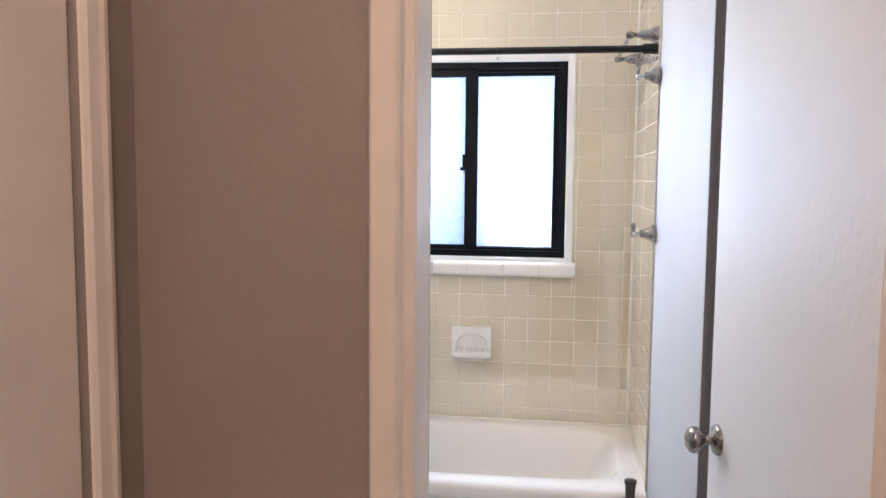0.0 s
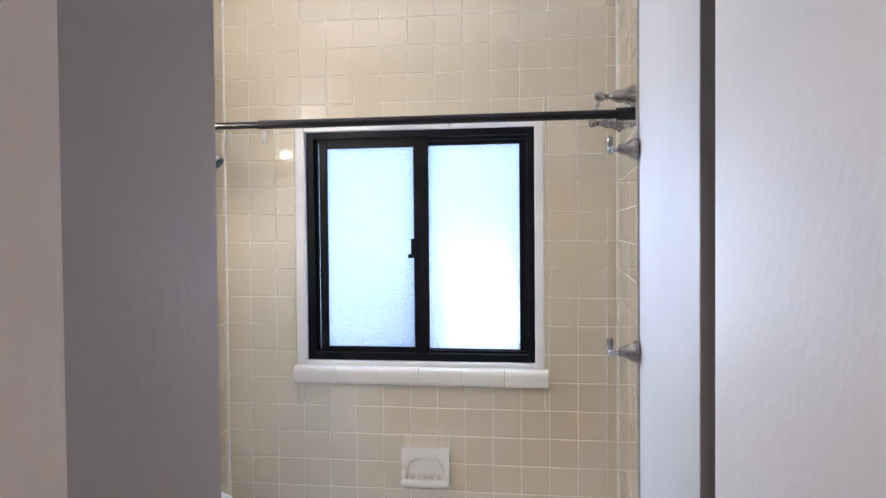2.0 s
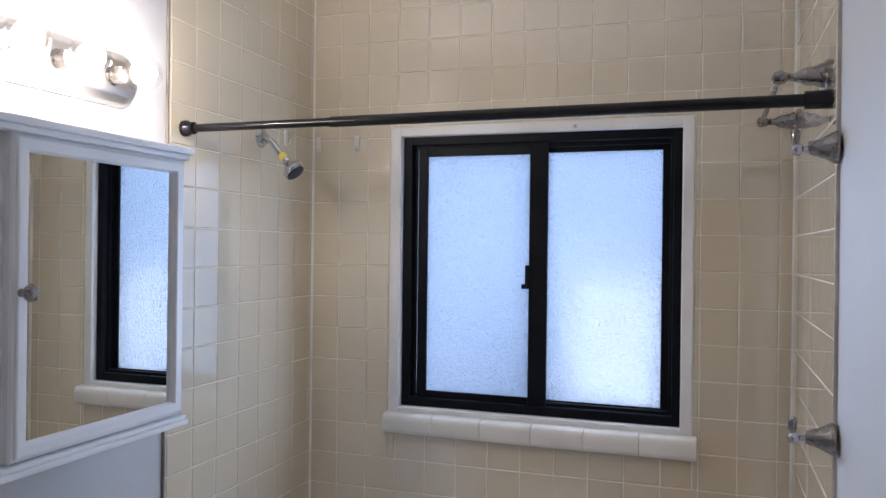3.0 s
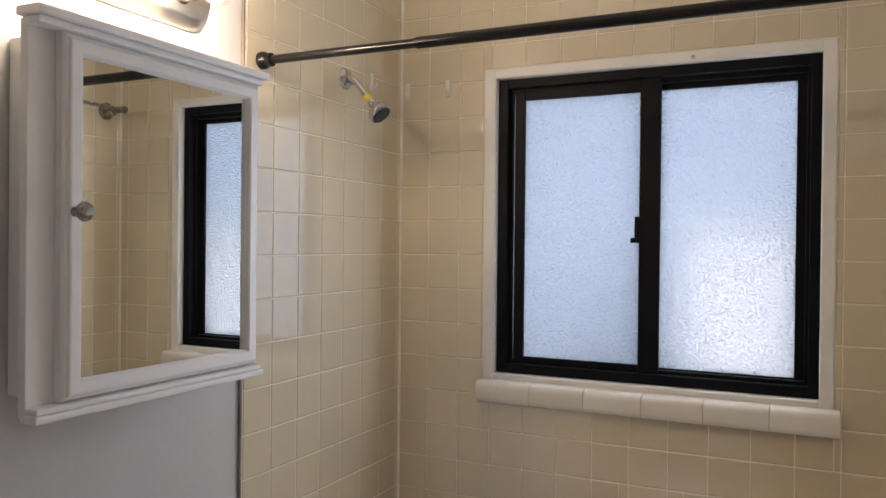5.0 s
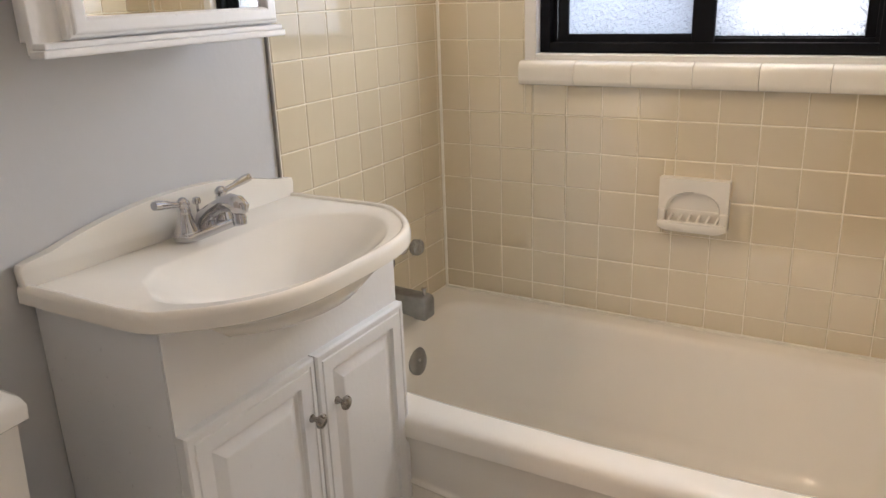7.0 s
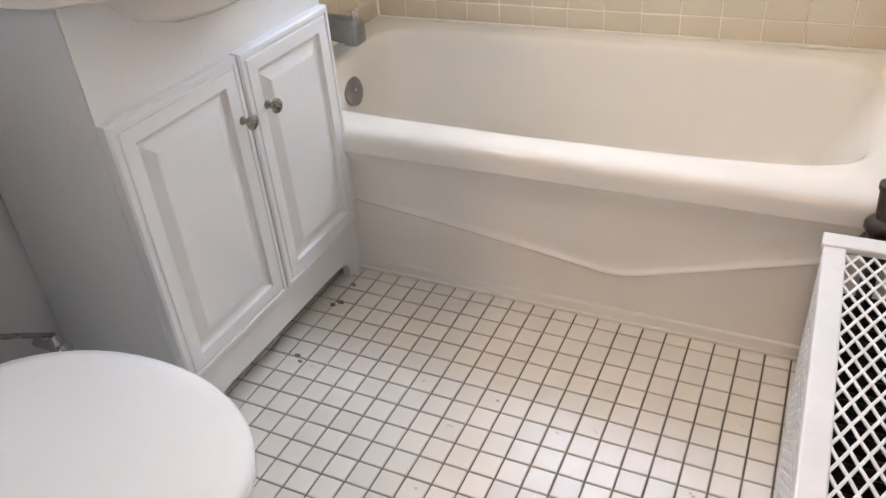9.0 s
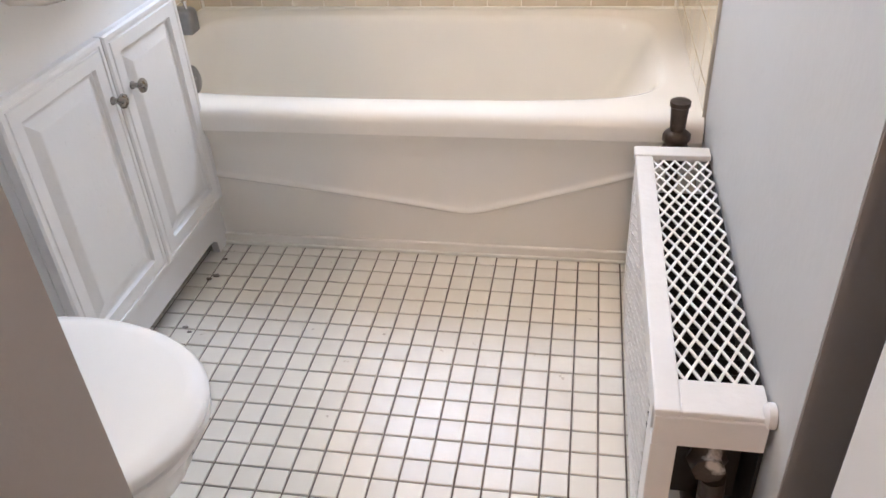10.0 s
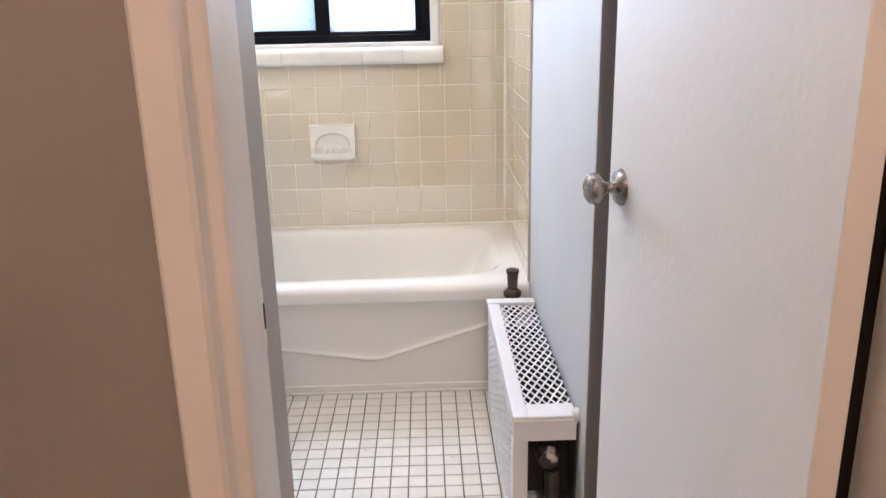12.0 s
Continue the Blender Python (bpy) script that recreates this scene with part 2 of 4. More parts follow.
def tube(points, radii, steps=16, bm=None, flat=1.0):
    """A round bar along points; radii one for each point."""
    bm = bm or bmesh.new()
    pts = [Vector(p) for p in points]
    rings = []
    for i, p in enumerate(pts):
        d = (pts[min(i + 1, len(pts) - 1)] - pts[max(i - 1, 0)]).normalized()
        side = d.cross(Vector((0, 0, 1)))
        side = side.normalized() if side.length > 0.05 else Vector((1, 0, 0))
        up = side.cross(d).normalized()
        r = radii[i] if isinstance(radii, (list, tuple)) else radii
        rings.append([bm.verts.new(p + side * r * math.cos(a) + up * r * flat * math.sin(a)) for a in (2 * math.pi * k / steps for k in range(steps))])
    for a, b in zip(rings, rings[1:]):
        for i in range(steps):
            bm.faces.new((a[i], a[(i + 1) % steps], b[(i + 1) % steps], b[i]))
    bm.faces.new(rings[0])
    bm.faces.new(rings[-1])
    return bm


def prism(outline, axis, a, b, bevel=0.0, bm=None):
    """A flat outline of (u, v) pushed from a to b along x, y or z."""
    bm = bm or bmesh.new()
    def at(u, v, w):
        return {"x": (w, u, v), "y": (u, w, v), "z": (u, v, w)}[axis]
    lo = [bm.verts.new(at(u, v, a)) for u, v in outline]
    hi = [bm.verts.new(at(u, v, b)) for u, v in outline]
    n = len(outline)
    faces = [bm.faces.new(lo), bm.faces.new(hi)]
    for i in range(n):
        bm.faces.new((lo[i], lo[(i + 1) % n], hi[(i + 1) % n], hi[i]))
    if bevel:
        bmesh.ops.bevel(bm, geom=list({e for f in faces for e in f.edges}), offset=bevel, segments=2, affect="EDGES", profile=0.5)
    return bm


def structure(name, bm, mat, label, category, smooth=False):
    return tagged(part(name, bm, mat, None, "", smooth), label, category, "", "structure")


# ---- structure ----
floor = structure("floor", box(XL - 0.1, 1.75, YS, YB + 0.1, -0.05, -0.004), "floor_grout", "small square white ceramic tiles with dark grout", "floor")
structure("floor_hall", box(0.3, 2.3, -1.9, YS, -0.05, 0.0), "hall_wood", "plain brown wooden hallway floor", "floor")
structure("ceiling", box(XL - 0.1, 1.8, YS, YB + 0.15, CEIL, CEIL + 0.08), "ceiling_paint", "plain white painted bathroom ceiling", "ceiling")
structure("ceiling_hall", box(0.3, 2.3, -1.9, YS, CEIL, CEIL + 0.08), "ceiling_paint", "plain white painted hallway ceiling", "ceiling")

YG = YB - 0.0052
bm = box(XL - 0.15, WX0, YG, YB + 0.16, 0, CEIL)
box(WX1, 1.75, YG, YB + 0.16, 0, CEIL, bm=bm)
box(WX0, WX1, YG, YB + 0.16, 0, WZ0, bm=bm)
box(WX0, WX1, YG, YB + 0.16, WZ1, CEIL, bm=bm)
wall_north = structure("wall_north", bm, "grout", "cream square wall tiles with pale grout around the window", "wall")
structure("wall_west", box(XL - 0.15, XL, YP, YB, 0, CEIL), "bath_paint", "light grey painted bathroom wall", "wall")
structure("wall_east", box(XR, 1.9, 1.77, YB, 0, CEIL), "bath_paint", "light grey painted bathroom wall", "wall")
structure("wall_east_recess", box(1.645, 1.9, YS, 1.77, 0, CEIL), "recess", "recess wall behind the open door, shade put into its colour", "wall")
# thin strip in the hall colour darkens the wall end where shade falls
structure("trim_wall_end", box(XR + 0.001, 1.645, 1.766, 1.77, 0, CEIL), "hall_paint", "thin taupe strip on the wall end, standing in for shade", "trim")
structure("wall_door_west", box(XL - 0.15, 0.918, YH, YP, 0, CEIL), "taupe_grey", "taupe grey painted wall beside the bathroom door", "wall")
structure("wall_door_east", box(JR + 0.058, 1.9, YH, YS, 0, CEIL), "bath_paint", "grey painted wall beside the hinged door", "wall")
structure("wall_door_head", box(0.918, JR + 0.01, YH, YS, 2.07, CEIL), "bath_paint", "painted wall above the bathroom door", "wall")
structure("wall_hall_north", box(0.588, 0.93, YH - 0.006, YH, 0, CEIL), "hall_paint", "taupe painted hallway wall beside the door", "wall")
structure("wall_hall_north_east", box(JR + 0.046, 2.2, YH - 0.006, YH, 0, CEIL), "hall_paint", "taupe painted hallway wall", "wall")
bm = box(0.45, 0.588, 0.777, YH, 0, CEIL)
box(0.45, 0.588, -1.9, -0.10, 0, CEIL, bm=bm)
box(0.45, 0.588, -0.10, 0.777, 2.06, CEIL, bm=bm)
structure("wall_hall_west", bm, "hall_paint", "taupe painted hallway side wall", "wall")
structure("wall_hall_east", box(2.2, 2.3, -1.9, YH, 0, CEIL), "hall_paint", "taupe painted hallway side wall", "wall")
structure("wall_hall_south", box(0.45, 2.3, -2.0, -1.9, 0, CEIL), "hall_paint", "taupe painted hallway end wall", "wall")

# closed hall door and its trim
door = thing("door_2", "closed beige-lit white painted hallway door", "door", 0.55, 0.3, 0, kind="structure")
add("leaf", box(0.535, 0.578, -0.095, 0.772, 0.01, 2.05, 0.003), "trim_paint", door)
trim = prism([(0.588, 0.822), (0.600, 0.821), (0.602, 0.810), (0.599, 0.802), (0.597, 0.782), (0.592, 0.776), (0.588, 0.775)], "z", 0, 2.13)
structure("trim_hall_door", trim, "trim_paint", "white painted moulded door casing in the hallway", "trim")


def casing(sign, jamb, side, deep):
    """Stepped casing and jamb of the bathroom door, one upright."""
    s = sign
    outer, step = jamb + s * 0.057, jamb + s * 0.017
    outline = [(outer, YH + 0.02), (outer, YH - 0.018), (outer - s * 0.004, YH - 0.022), (step + s * 0.005, YH - 0.022), (step, YH - 0.017),
               (step, YH + 0.011), (step - s * 0.002, YH + 0.013), (jamb + s * 0.004, YH + 0.014), (jamb, YH + 0.018), (jamb, deep - 0.004), (jamb + s * 0.004, deep), (outer, deep)]
    structure("trim_door_" + side, prism(outline, "z", 0, 2.05), "trim_paint", "white painted stepped door jamb and casing, worn edges", "trim", smooth=False)


casing(-1, JL, "west", 1.035)
casing(1, JR, "east", YS)
structure("trim_door_head", box(JL - 0.057, JR + 0.057, YH - 0.0225, YS + 0.001, 2.052, 2.10, 0.004), "trim_paint", "white painted door head casing", "trim")
strike = thing("strike_plate", "small painted strike plate, latch hole shade put on as dark sheet", "strike plate", JL, 1.02, 0.97)
add("plate", box(JL - 0.001, JL + 0.0012, 1.008, 1.0305, 0.935, 1.005, 0.0005), "trim_paint", strike)
# no opening is cut: a thin dark sheet gives the hole its shade
add("latch_hole", box(JL + 0.0005, JL + 0.0016, 1.023, 1.030, 0.958, 0.988), "dark", strike)

# open bathroom door
HX, HY, FX, FY = 1.581, 0.967, 1.500, 1.632
door = thing("door_1", "open white glossy flush bathroom door", "door", HX, HY, 0, kind="structure")
dv = Vector((FX - HX, FY - HY, 0))
ang = math.atan2(-dv.x, dv.y)
DM = Matrix.Translation((HX, HY, 0)) @ Matrix.Rotation(ang, 4, "Z")
W = dv.length
bm = box(0, 0.037, 0, W, 0.012, 2.04, 0.0025)
bm.transform(DM)
add("leaf", bm, "white_paint", door)
for side, s in ((0.0, -1), (0.037, 1)):
    prof = [(0, 0.033), (0.004, 0.033), (0.009, 0.029), (0.013, 0.016), (0.018, 0.0105), (0.030, 0.0105), (0.036, 0.016), (0.044, 0.0265), (0.052, 0.029), (0.060, 0.0265), (0.066, 0.017), (0.068, 0.0)]
    bm = lathe(prof, DM @ Vector((side, W - 0.060, 0.984)), DM.to_3x3() @ Vector((s, 0, 0)), 32)
    knob = add("door_knob", bm, "nickel", door, "brushed nickel round door knob", True)
for hz in (0.25, 1.80):
    bm = lathe([(0, 0.0), (0, 0.007), (0.09, 0.007), (0.09, 0.0)], DM @ Vector((0.044, -0.006, hz)), (0, 0, 1), 12)
    b2 = box(0.012, 0.040, -0.0025, 0.0005, hz, hz + 0.09, 0.0006)
    b2.transform(DM)
    hinge = add("hinge", bm, "trim_paint", door, "painted-over hinge", True)
    add("hinge_leaf", b2, "trim_paint", door, "painted-over hinge leaf")

# hall ceiling light
lamp = thing("hall_ceiling_lamp", "lit warm glass globe lamp on the hallway ceiling", "ceiling lamp", 1.35, -0.75, CEIL)
add("globe", lathe([(0, 0.0), (0, 0.05), (0.03, 0.10), (0.08, 0.13), (0.13, 0.10), (0.16, 0.0)], (1.35, -0.75, CEIL - 0.012), (0, 0, -1), 24), "hall_glow", lamp, "", True)
add("base", lathe([(0, 0.0), (0, 0.09), (0.01, 0.09), (0.01, 0.0)], (1.35, -0.75, CEIL), (0, 0, -1), 24), "nickel", lamp)

# ---- window ----
win = thing("window_1", "black aluminium sliding window with pebbled privacy glass", "window", 0.75, 3.53, WZ0, kind="structure")


def ring_frame(x0, x1, z0, z1, y0, y1, wl, wr, wb, wt, bevel=0.002):
    bm = box(x0, x0 + wl, y0, y1, z0, z1, bevel)
    box(x1 - wr, x1, y0, y1, z0, z1, bevel, bm=bm)
    box(x0 + wl - 0.001, x1 - wr + 0.001, y0 + 0.0008, y1 - 0.0008, z0, z0 + wb, bevel, bm=bm)
    box(x0 + wl - 0.001, x1 - wr + 0.001, y0 + 0.0008, y1 - 0.0008, z1 - wt, z1, bevel, bm=bm)
    return bm


add("surround", ring_frame(WX0 - 0.006, WX1 + 0.006, WZ0 - 0.03, WZ1 + 0.004, 3.488, 3.60, 0.037, 0.034, 0.055, 0.03, 0.004), "chipped", win, "white painted surround with chipped paint")
FX0, FX1, FZ0, FZ1 = 0.304, 1.192, 1.169, 2.059
add("window_frame", ring_frame(FX0, FX1, FZ0, FZ1, 3.515, 3.598, 0.030, 0.026, 0.028, 0.030, 0.002), "frame_black", win)
add("track", ring_frame(FX0 + 0.028, FX1 - 0.024, FZ0 + 0.026, FZ1 - 0.028, 3.540, 3.590, 0.014, 0.012, 0.012, 0.016, 0.002), "frame_black", win)
# left sash slides in front, right sash behind
sl = add("sash", ring_frame(0.350, 0.762, 1.193, 2.023, 3.535, 3.556, 0.032, 0.036, 0.026, 0.030, 0.002), "frame_black", win)
part("pane", box(0.378, 0.730, 3.543, 3.547, 1.216, 1.997), "frosted", sl)
sr = add("sash", ring_frame(0.740, 1.170, 1.185, 2.029, 3.560, 3.582, 0.040, 0.038, 0.026, 0.030, 0.002), "frame_black", win)
part("pane", box(0.776, 1.136, 3.569, 3.573, 1.208, 2.003), "frosted", sr)
for s in (sl, sr):
    for c in s.children:
        c.visible_shadow = False
add("meeting_stile", box(0.729, 0.786, 3.528, 3.537, 1.195, 2.029, 0.002), "frame_black", win)
bm = box(0.716, 0.731, 3.522, 3.534, 1.565, 1.640, 0.003)
box(0.706, 0.724, 3.516, 3.530, 1.565, 1.580, 0.003, bm=bm)
add("latch", bm, "frame_black", win, "black window latch")
sill = thing("window_sill", "window sill of rounded white ceramic bullnose tiles", "window sill", 0.75, 3.47, 1.083, kind="structure")
sx = [1.241 - 0.1625 * k for k in range(6)] + [0.260]
for a, b in zip(sx[1:], sx):
    outline = [(3.512, 1.085), (3.470, 1.082), (3.461, 1.087), (3.457, 1.099), (3.456, 1.128), (3.459, 1.140), (3.466, 1.147), (3.478, 1.150), (3.512, 1.152)]
    add("bullnose_tile", prism(outline, "x", a + 0.0008, b - 0.0008, 0.0008), "soap", sill, "", True)
tagged(part("backdrop", box(-1.5, 3.0, 4.6, 4.62, -0.5, 4.0), "ceiling_paint"), "plain pale wall outside the frosted window", "backdrop", "", "structure")
# added glowing panel stands in for sunlight on the lower right pane
tagged(part("backdrop_sunlit", box(0.85, 1.13, 3.604, 3.608, 1.14, 1.60), "sun_glow"), "glowing panel added behind the frosted pane for its bright patch", "backdrop", "", "structure")

# ---- bathtub ----
tub = thing("bathtub", "white enamelled built-in bathtub with a ridged apron", "bathtub", 0.74, 3.1, 0)
N = 120
X0, X1, Y0, Y1 = XL + 0.003, XR - 0.003, YT - 0.028, YB - 0.003


def loop(bm, cx, cy, hx, hy, z, e, bow=0.0, square=False):
    vs = []
    for i in range(N):
        a = 2 * math.pi * i / N
        c, s = math.cos(a), math.sin(a)
        if square:
            k = 1 / max(abs(c), abs(s))
            x, y = cx + hx * c * k, cy + hy * s * k
        else:
            x = cx + hx * math.copysign(abs(c) ** (2 / e), c)
            y = cy + hy * math.copysign(abs(s) ** (2 / e), s)
            if y < cy:
                y -= bow * (1 - ((x - cx) / hx) ** 2) * (cy - y) / hy
        vs.append(bm.verts.new((x, y, z)))
    return vs


bm = bmesh.new()
ccx, ccy = (X0 + X1) / 2, (Y0 + Y1) / 2
icx, icy, ihx, ihy = 0.735, 3.125, 0.680, 0.290
loops = [loop(bm, ccx, ccy, (X1 - X0) / 2, (Y1 - Y0) / 2, TUB_TOP - 0.055, 2, square=True),
         loop(bm, ccx, ccy, (X1 - X0) / 2, (Y1 - Y0) / 2, TUB_TOP - 0.024, 2, square=True),
         loop(bm, ccx, ccy + 0.003, (X1 - X0) / 2, (Y1 - Y0) / 2 - 0.003, TUB_TOP - 0.012, 2, square=True),
         loop(bm, ccx, ccy + 0.009, (X1 - X0) / 2, (Y1 - Y0) / 2 - 0.009, TUB_TOP - 0.003, 2, square=True),
         loop(bm, ccx, ccy + 0.018, (X1 - X0) / 2, (Y1 - Y0) / 2 - 0.018, TUB_TOP, 2, square=True),
         loop(bm, icx, icy, ihx + 0.018, ihy + 0.018, TUB_TOP + 0.001, 7, 0.03),
         loop(bm, icx, icy, ihx + 0.006, ihy + 0.006, TUB_TOP - 0.004, 7, 0.03),
         loop(bm, icx, icy, ihx - 0.004, ihy - 0.002, TUB_TOP - 0.016, 7, 0.03),
         loop(bm, icx - 0.004, icy, ihx - 0.020, ihy - 0.012, TUB_TOP - 0.05, 6.5, 0.03),
         loop(bm, icx - 0.045, icy, ihx - 0.060, ihy - 0.040, TUB_TOP - 0.20, 6, 0.02),
         loop(bm, icx - 0.060, icy, ihx - 0.103, ihy - 0.062, TUB_TOP - 0.28, 5, 0.01),
         loop(bm, icx - 0.055, icy, ihx - 0.150, ihy - 0.085, TUB_TOP - 0.315, 4.5),
         loop(bm, icx - 0.060, icy, ihx - 0.200, ihy - 0.120, TUB_TOP - 0.328, 4)]
for a, b in zip(loops, loops[1:]):
    for i in range(N):
        bm.faces.new((a[i], a[(i + 1) % N], b[(i + 1) % N], b[i]))
bm.faces.new(loops[-1])
add("basin", bm, "enamel", tub, "", True)
# apron with its raised line that dips in a wide V
bm = bmesh.new()
NX, NZ = 200, 150
ridge = lambda x: 0.124 + 0.318 * (x - 0.97) if x > 0.97 else 0.124 + 0.160 * (0.97 - x) - 0.045 * (0.97 - x) ** 2
rows = []
for iz in range(NZ + 1):
    z = 0.028 + (TUB_TOP - 0.055 - 0.028) * iz / NZ
    row = []
    for ix in range(NX + 1):
        x = X0 + (X1 - X0) * ix / NX
        c = min(abs(x - 0.97), 0.05)
        zr = ridge(x) + (0.05 - c) ** 2 * 2.2
        d = z - zr
        y = YT - 0.004 - 0.0085 * math.exp(-(d / 0.0062) ** 2) - (0.004 if d < 0 else 0.004 * math.exp(-(d / 0.02) ** 2))
        t = min(max((z - 0.27) / 0.075, 0), 1)
        y = y * (1 - t * t) + Y0 * t * t
        row.append(bm.verts.new((x, y, z)))
    rows.append(row)
for a, b in zip(rows, rows[1:]):
    for i in range(NX):
        bm.faces.new((a[i], a[i + 1], b[i + 1], b[i]))
add("apron", bm, "enamel", tub, "", True)
add("bottom_rail", box(X0, X1, YT - 0.016, YT + 0.02, 0.0, 0.032, 0.004), "enamel", tub)
add("caulk_bead", box(X0 + 0.3, X1 - 0.1, YT - 0.023, YT - 0.014, 0.0, 0.009, 0.003), "caulk", tub, "uneven white caulk bead along the floor")
bm = lathe([(0, 0.0), (0, 0.046), (0.006, 0.046), (0.012, 0.038), (0.013, 0.0)], (0.068, 3.14, 0.300), (1, 0, 0.25), 28)
of = add("overflow_plate", bm, "dull_nickel", tub, "dull grey metal overflow plate", True)
part("screw", lathe([(0, 0.0), (0, 0.006), (0.002, 0.005), (0.003, 0)], (0.0805, 3.14, 0.303), (1, 0, 0.25), 10), "chrome", of)

# ---- tub and shower fittings ----
spout = thing("tub_spout", "dull grey metal tub spout on the tiled wall", "tub spout", XL, 3.16, 0.46)
spx = [(XL + 0.006, 0.452), (0.066, 0.452), (0.070, 0.434), (0.106, 0.434), (0.113, 0.440), (0.114, 0.492), (0.108, 0.502), (0.096, 0.506), (XL + 0.006, 0.510)]
bm = prism([(x, z) for x, z in spx], "y", 3.132, 3.188, 0.008)
add("wall_collar", lathe([(0, 0), (0, 0.036), (0.004, 0.036), (0.008, 0.031), (0.009, 0)], (XL + 0.0065, 3.16, 0.482), (1, 0, 0), 24), "dull_nickel", spout, "", True)
add("body", bm, "dull_nickel", spout, "", True)
add("diverter_knob", lathe([(0, 0.005), (0.018, 0.005), (0.019, 0.008), (0.025, 0.008), (0.026, 0)], (0.094, 3.16, 0.504), (0, 0, 1), 14), "chrome", spout, "", True)
for yy in (3.08, 3.24):
    h = thing("tub_valve_handle", "clear acrylic tub valve handle with chrome collar", "valve handle", XL, yy, 0.62, "tub valve handles")
    add("escutcheon", lathe([(0, 0), (0, 0.030), (0.006, 0.028), (0.014, 0.014), (0.034, 0.012), (0.035, 0)], (XL + 0.006, yy, 0.62), (1, 0, 0), 24), "chrome", h, "", True)
    bm = lathe([(0, 0), (0, 0.016), (0.006, 0.024), (0.022, 0.026), (0.032, 0.020), (0.034, 0)], (XL + 0.038, yy, 0.62), (1, 0, 0), 10)
    add("knob", bm, "acrylic", h)

sh = thing("wall_shower", "chrome shower head and arm on the tiled wall", "shower head", XL, 3.163, 2.02)
add("flange", lathe([(0, 0), (0, 0.031), (0.004, 0.031), (0.012, 0.024), (0.016, 0.012), (0.018, 0)], (XL + 0.006, 3.163, 2.02), (1, 0, 0), 28), "chrome", sh, "", True)
arm = add("arm", tube([(XL + 0.01, 3.163, 2.02), (-0.005, 3.163, 2.017), (0.015, 3.163, 2.005), (0.035, 3.163, 1.982), (0.058, 3.163, 1.954)], 0.0095, 14), "chrome", sh, "", True)
part("thread_tape", tube([(0.048, 3.163, 1.967), (0.062, 3.163, 1.949)], 0.0125, 14), "yellow", arm, "yellow thread tape")
d = Vector((0.66, 0, -0.75)).normalized()
p = Vector((0.060, 3.163, 1.952))
bm = lathe([(0, 0), (0, 0.012), (0.010, 0.014), (0.016, 0.011), (0.022, 0.017), (0.036, 0.030), (0.042, 0.034), (0.052, 0.034), (0.056, 0.031), (0.057, 0.0)], p, d, 28)
add("head", bm, "chrome", sh, "", True)
add("spray_face", lathe([(0, 0), (0, 0.028), (0.003, 0.026), (0.004, 0)], p + d * 0.0565, d, 24), "dark", sh, "", True)

rod = thing("shower_curtain_rod", "black metal tension shower curtain rod", "curtain rod", 0.74, 2.796, 1.992)
add("thin_tube", tube([(XL + 0.012, 2.796, 1.992), (0.62, 2.796, 1.992)], 0.0105, 18), "rod_black", rod, "", True)
add("thick_tube", tube([(0.40, 2.796, 1.992), (XR - 0.012, 2.796, 1.992)], 0.0130, 18), "rod_black", rod, "", True)
add("end_cap", lathe([(0, 0), (0, 0.021), (0.012, 0.021), (0.016, 0.017), (0.032, 0.016), (0.034, 0)], (XL + 0.007, 2.796, 1.992), (1, 0, 0), 22), "rod_black", rod, "", True)
add("end_cap", lathe([(0, 0), (0, 0.019), (0.05, 0.018), (0.052, 0)], (XR - 0.007, 2.796, 1.992), (-1, 0, 0), 22), "rod_black", rod, "", True)

bar = thing("towel_bar", "brushed nickel towel bar on the tiled wall", "towel bar", XR, 3.12, 2.048)
for yy in (2.838, 3.42):
    prof = [(0, 0), (0, 0.027), (0.005, 0.027), (0.008, 0.021), (0.013, 0.021), (0.020, 0.0165), (0.034, 0.0155), (0.046, 0.010), (0.054, 0.006), (0.058, 0.009), (0.061, 0.006), (0.066, 0.010), (0.075, 0.0125), (0.083, 0.010), (0.087, 0)]
    prof = [(d * 1.25, q * 1.2) for d, q in prof]
    add("post", lathe(prof, (XR - 0.007, yy, 2.048), (-1, 0, 0), 24), "nickel", bar, "", True)
add("bar", tube([(XR - 0.101, 2.838, 2.048), (XR - 0.101, 3.42, 2.048)], 0.0065, 14), "nickel", bar, "", True)


def robe_hook(y, z):
    h = thing("robe_hook", "brushed nickel robe hook on the wall", "robe hook", XR, y, z, "robe hooks")
    add("base", lathe([(0, 0), (0, 0.030), (0.004, 0.031), (0.009, 0.028), (0.028, 0.0185), (0.044, 0.0135), (0.050, 0.012), (0.051, 0)], (XR - 0.007, y, z), (-1, 0, 0), 26), "nickel", h, "", True)
    add("stem", lathe([(0, 0.006), (0.010, 0.006), (0.012, 0.010), (0.022, 0.013), (0.030, 0.009), (0.033, 0)], (XR - 0.056, y, z - 0.002), (-1, 0, 0), 18), "chrome", h, "", True)
    add("lever", lathe([(0, 0.006), (0.010, 0.006), (0.014, 0.008), (0.030, 0.0095), (0.036, 0.007), (0.038, 0)], (XR - 0.079, y, z), (0.0, 0, 1), 16), "nickel", h, "", True)


robe_hook(2.715, 1.887)
robe_hook(2.715, 1.341)


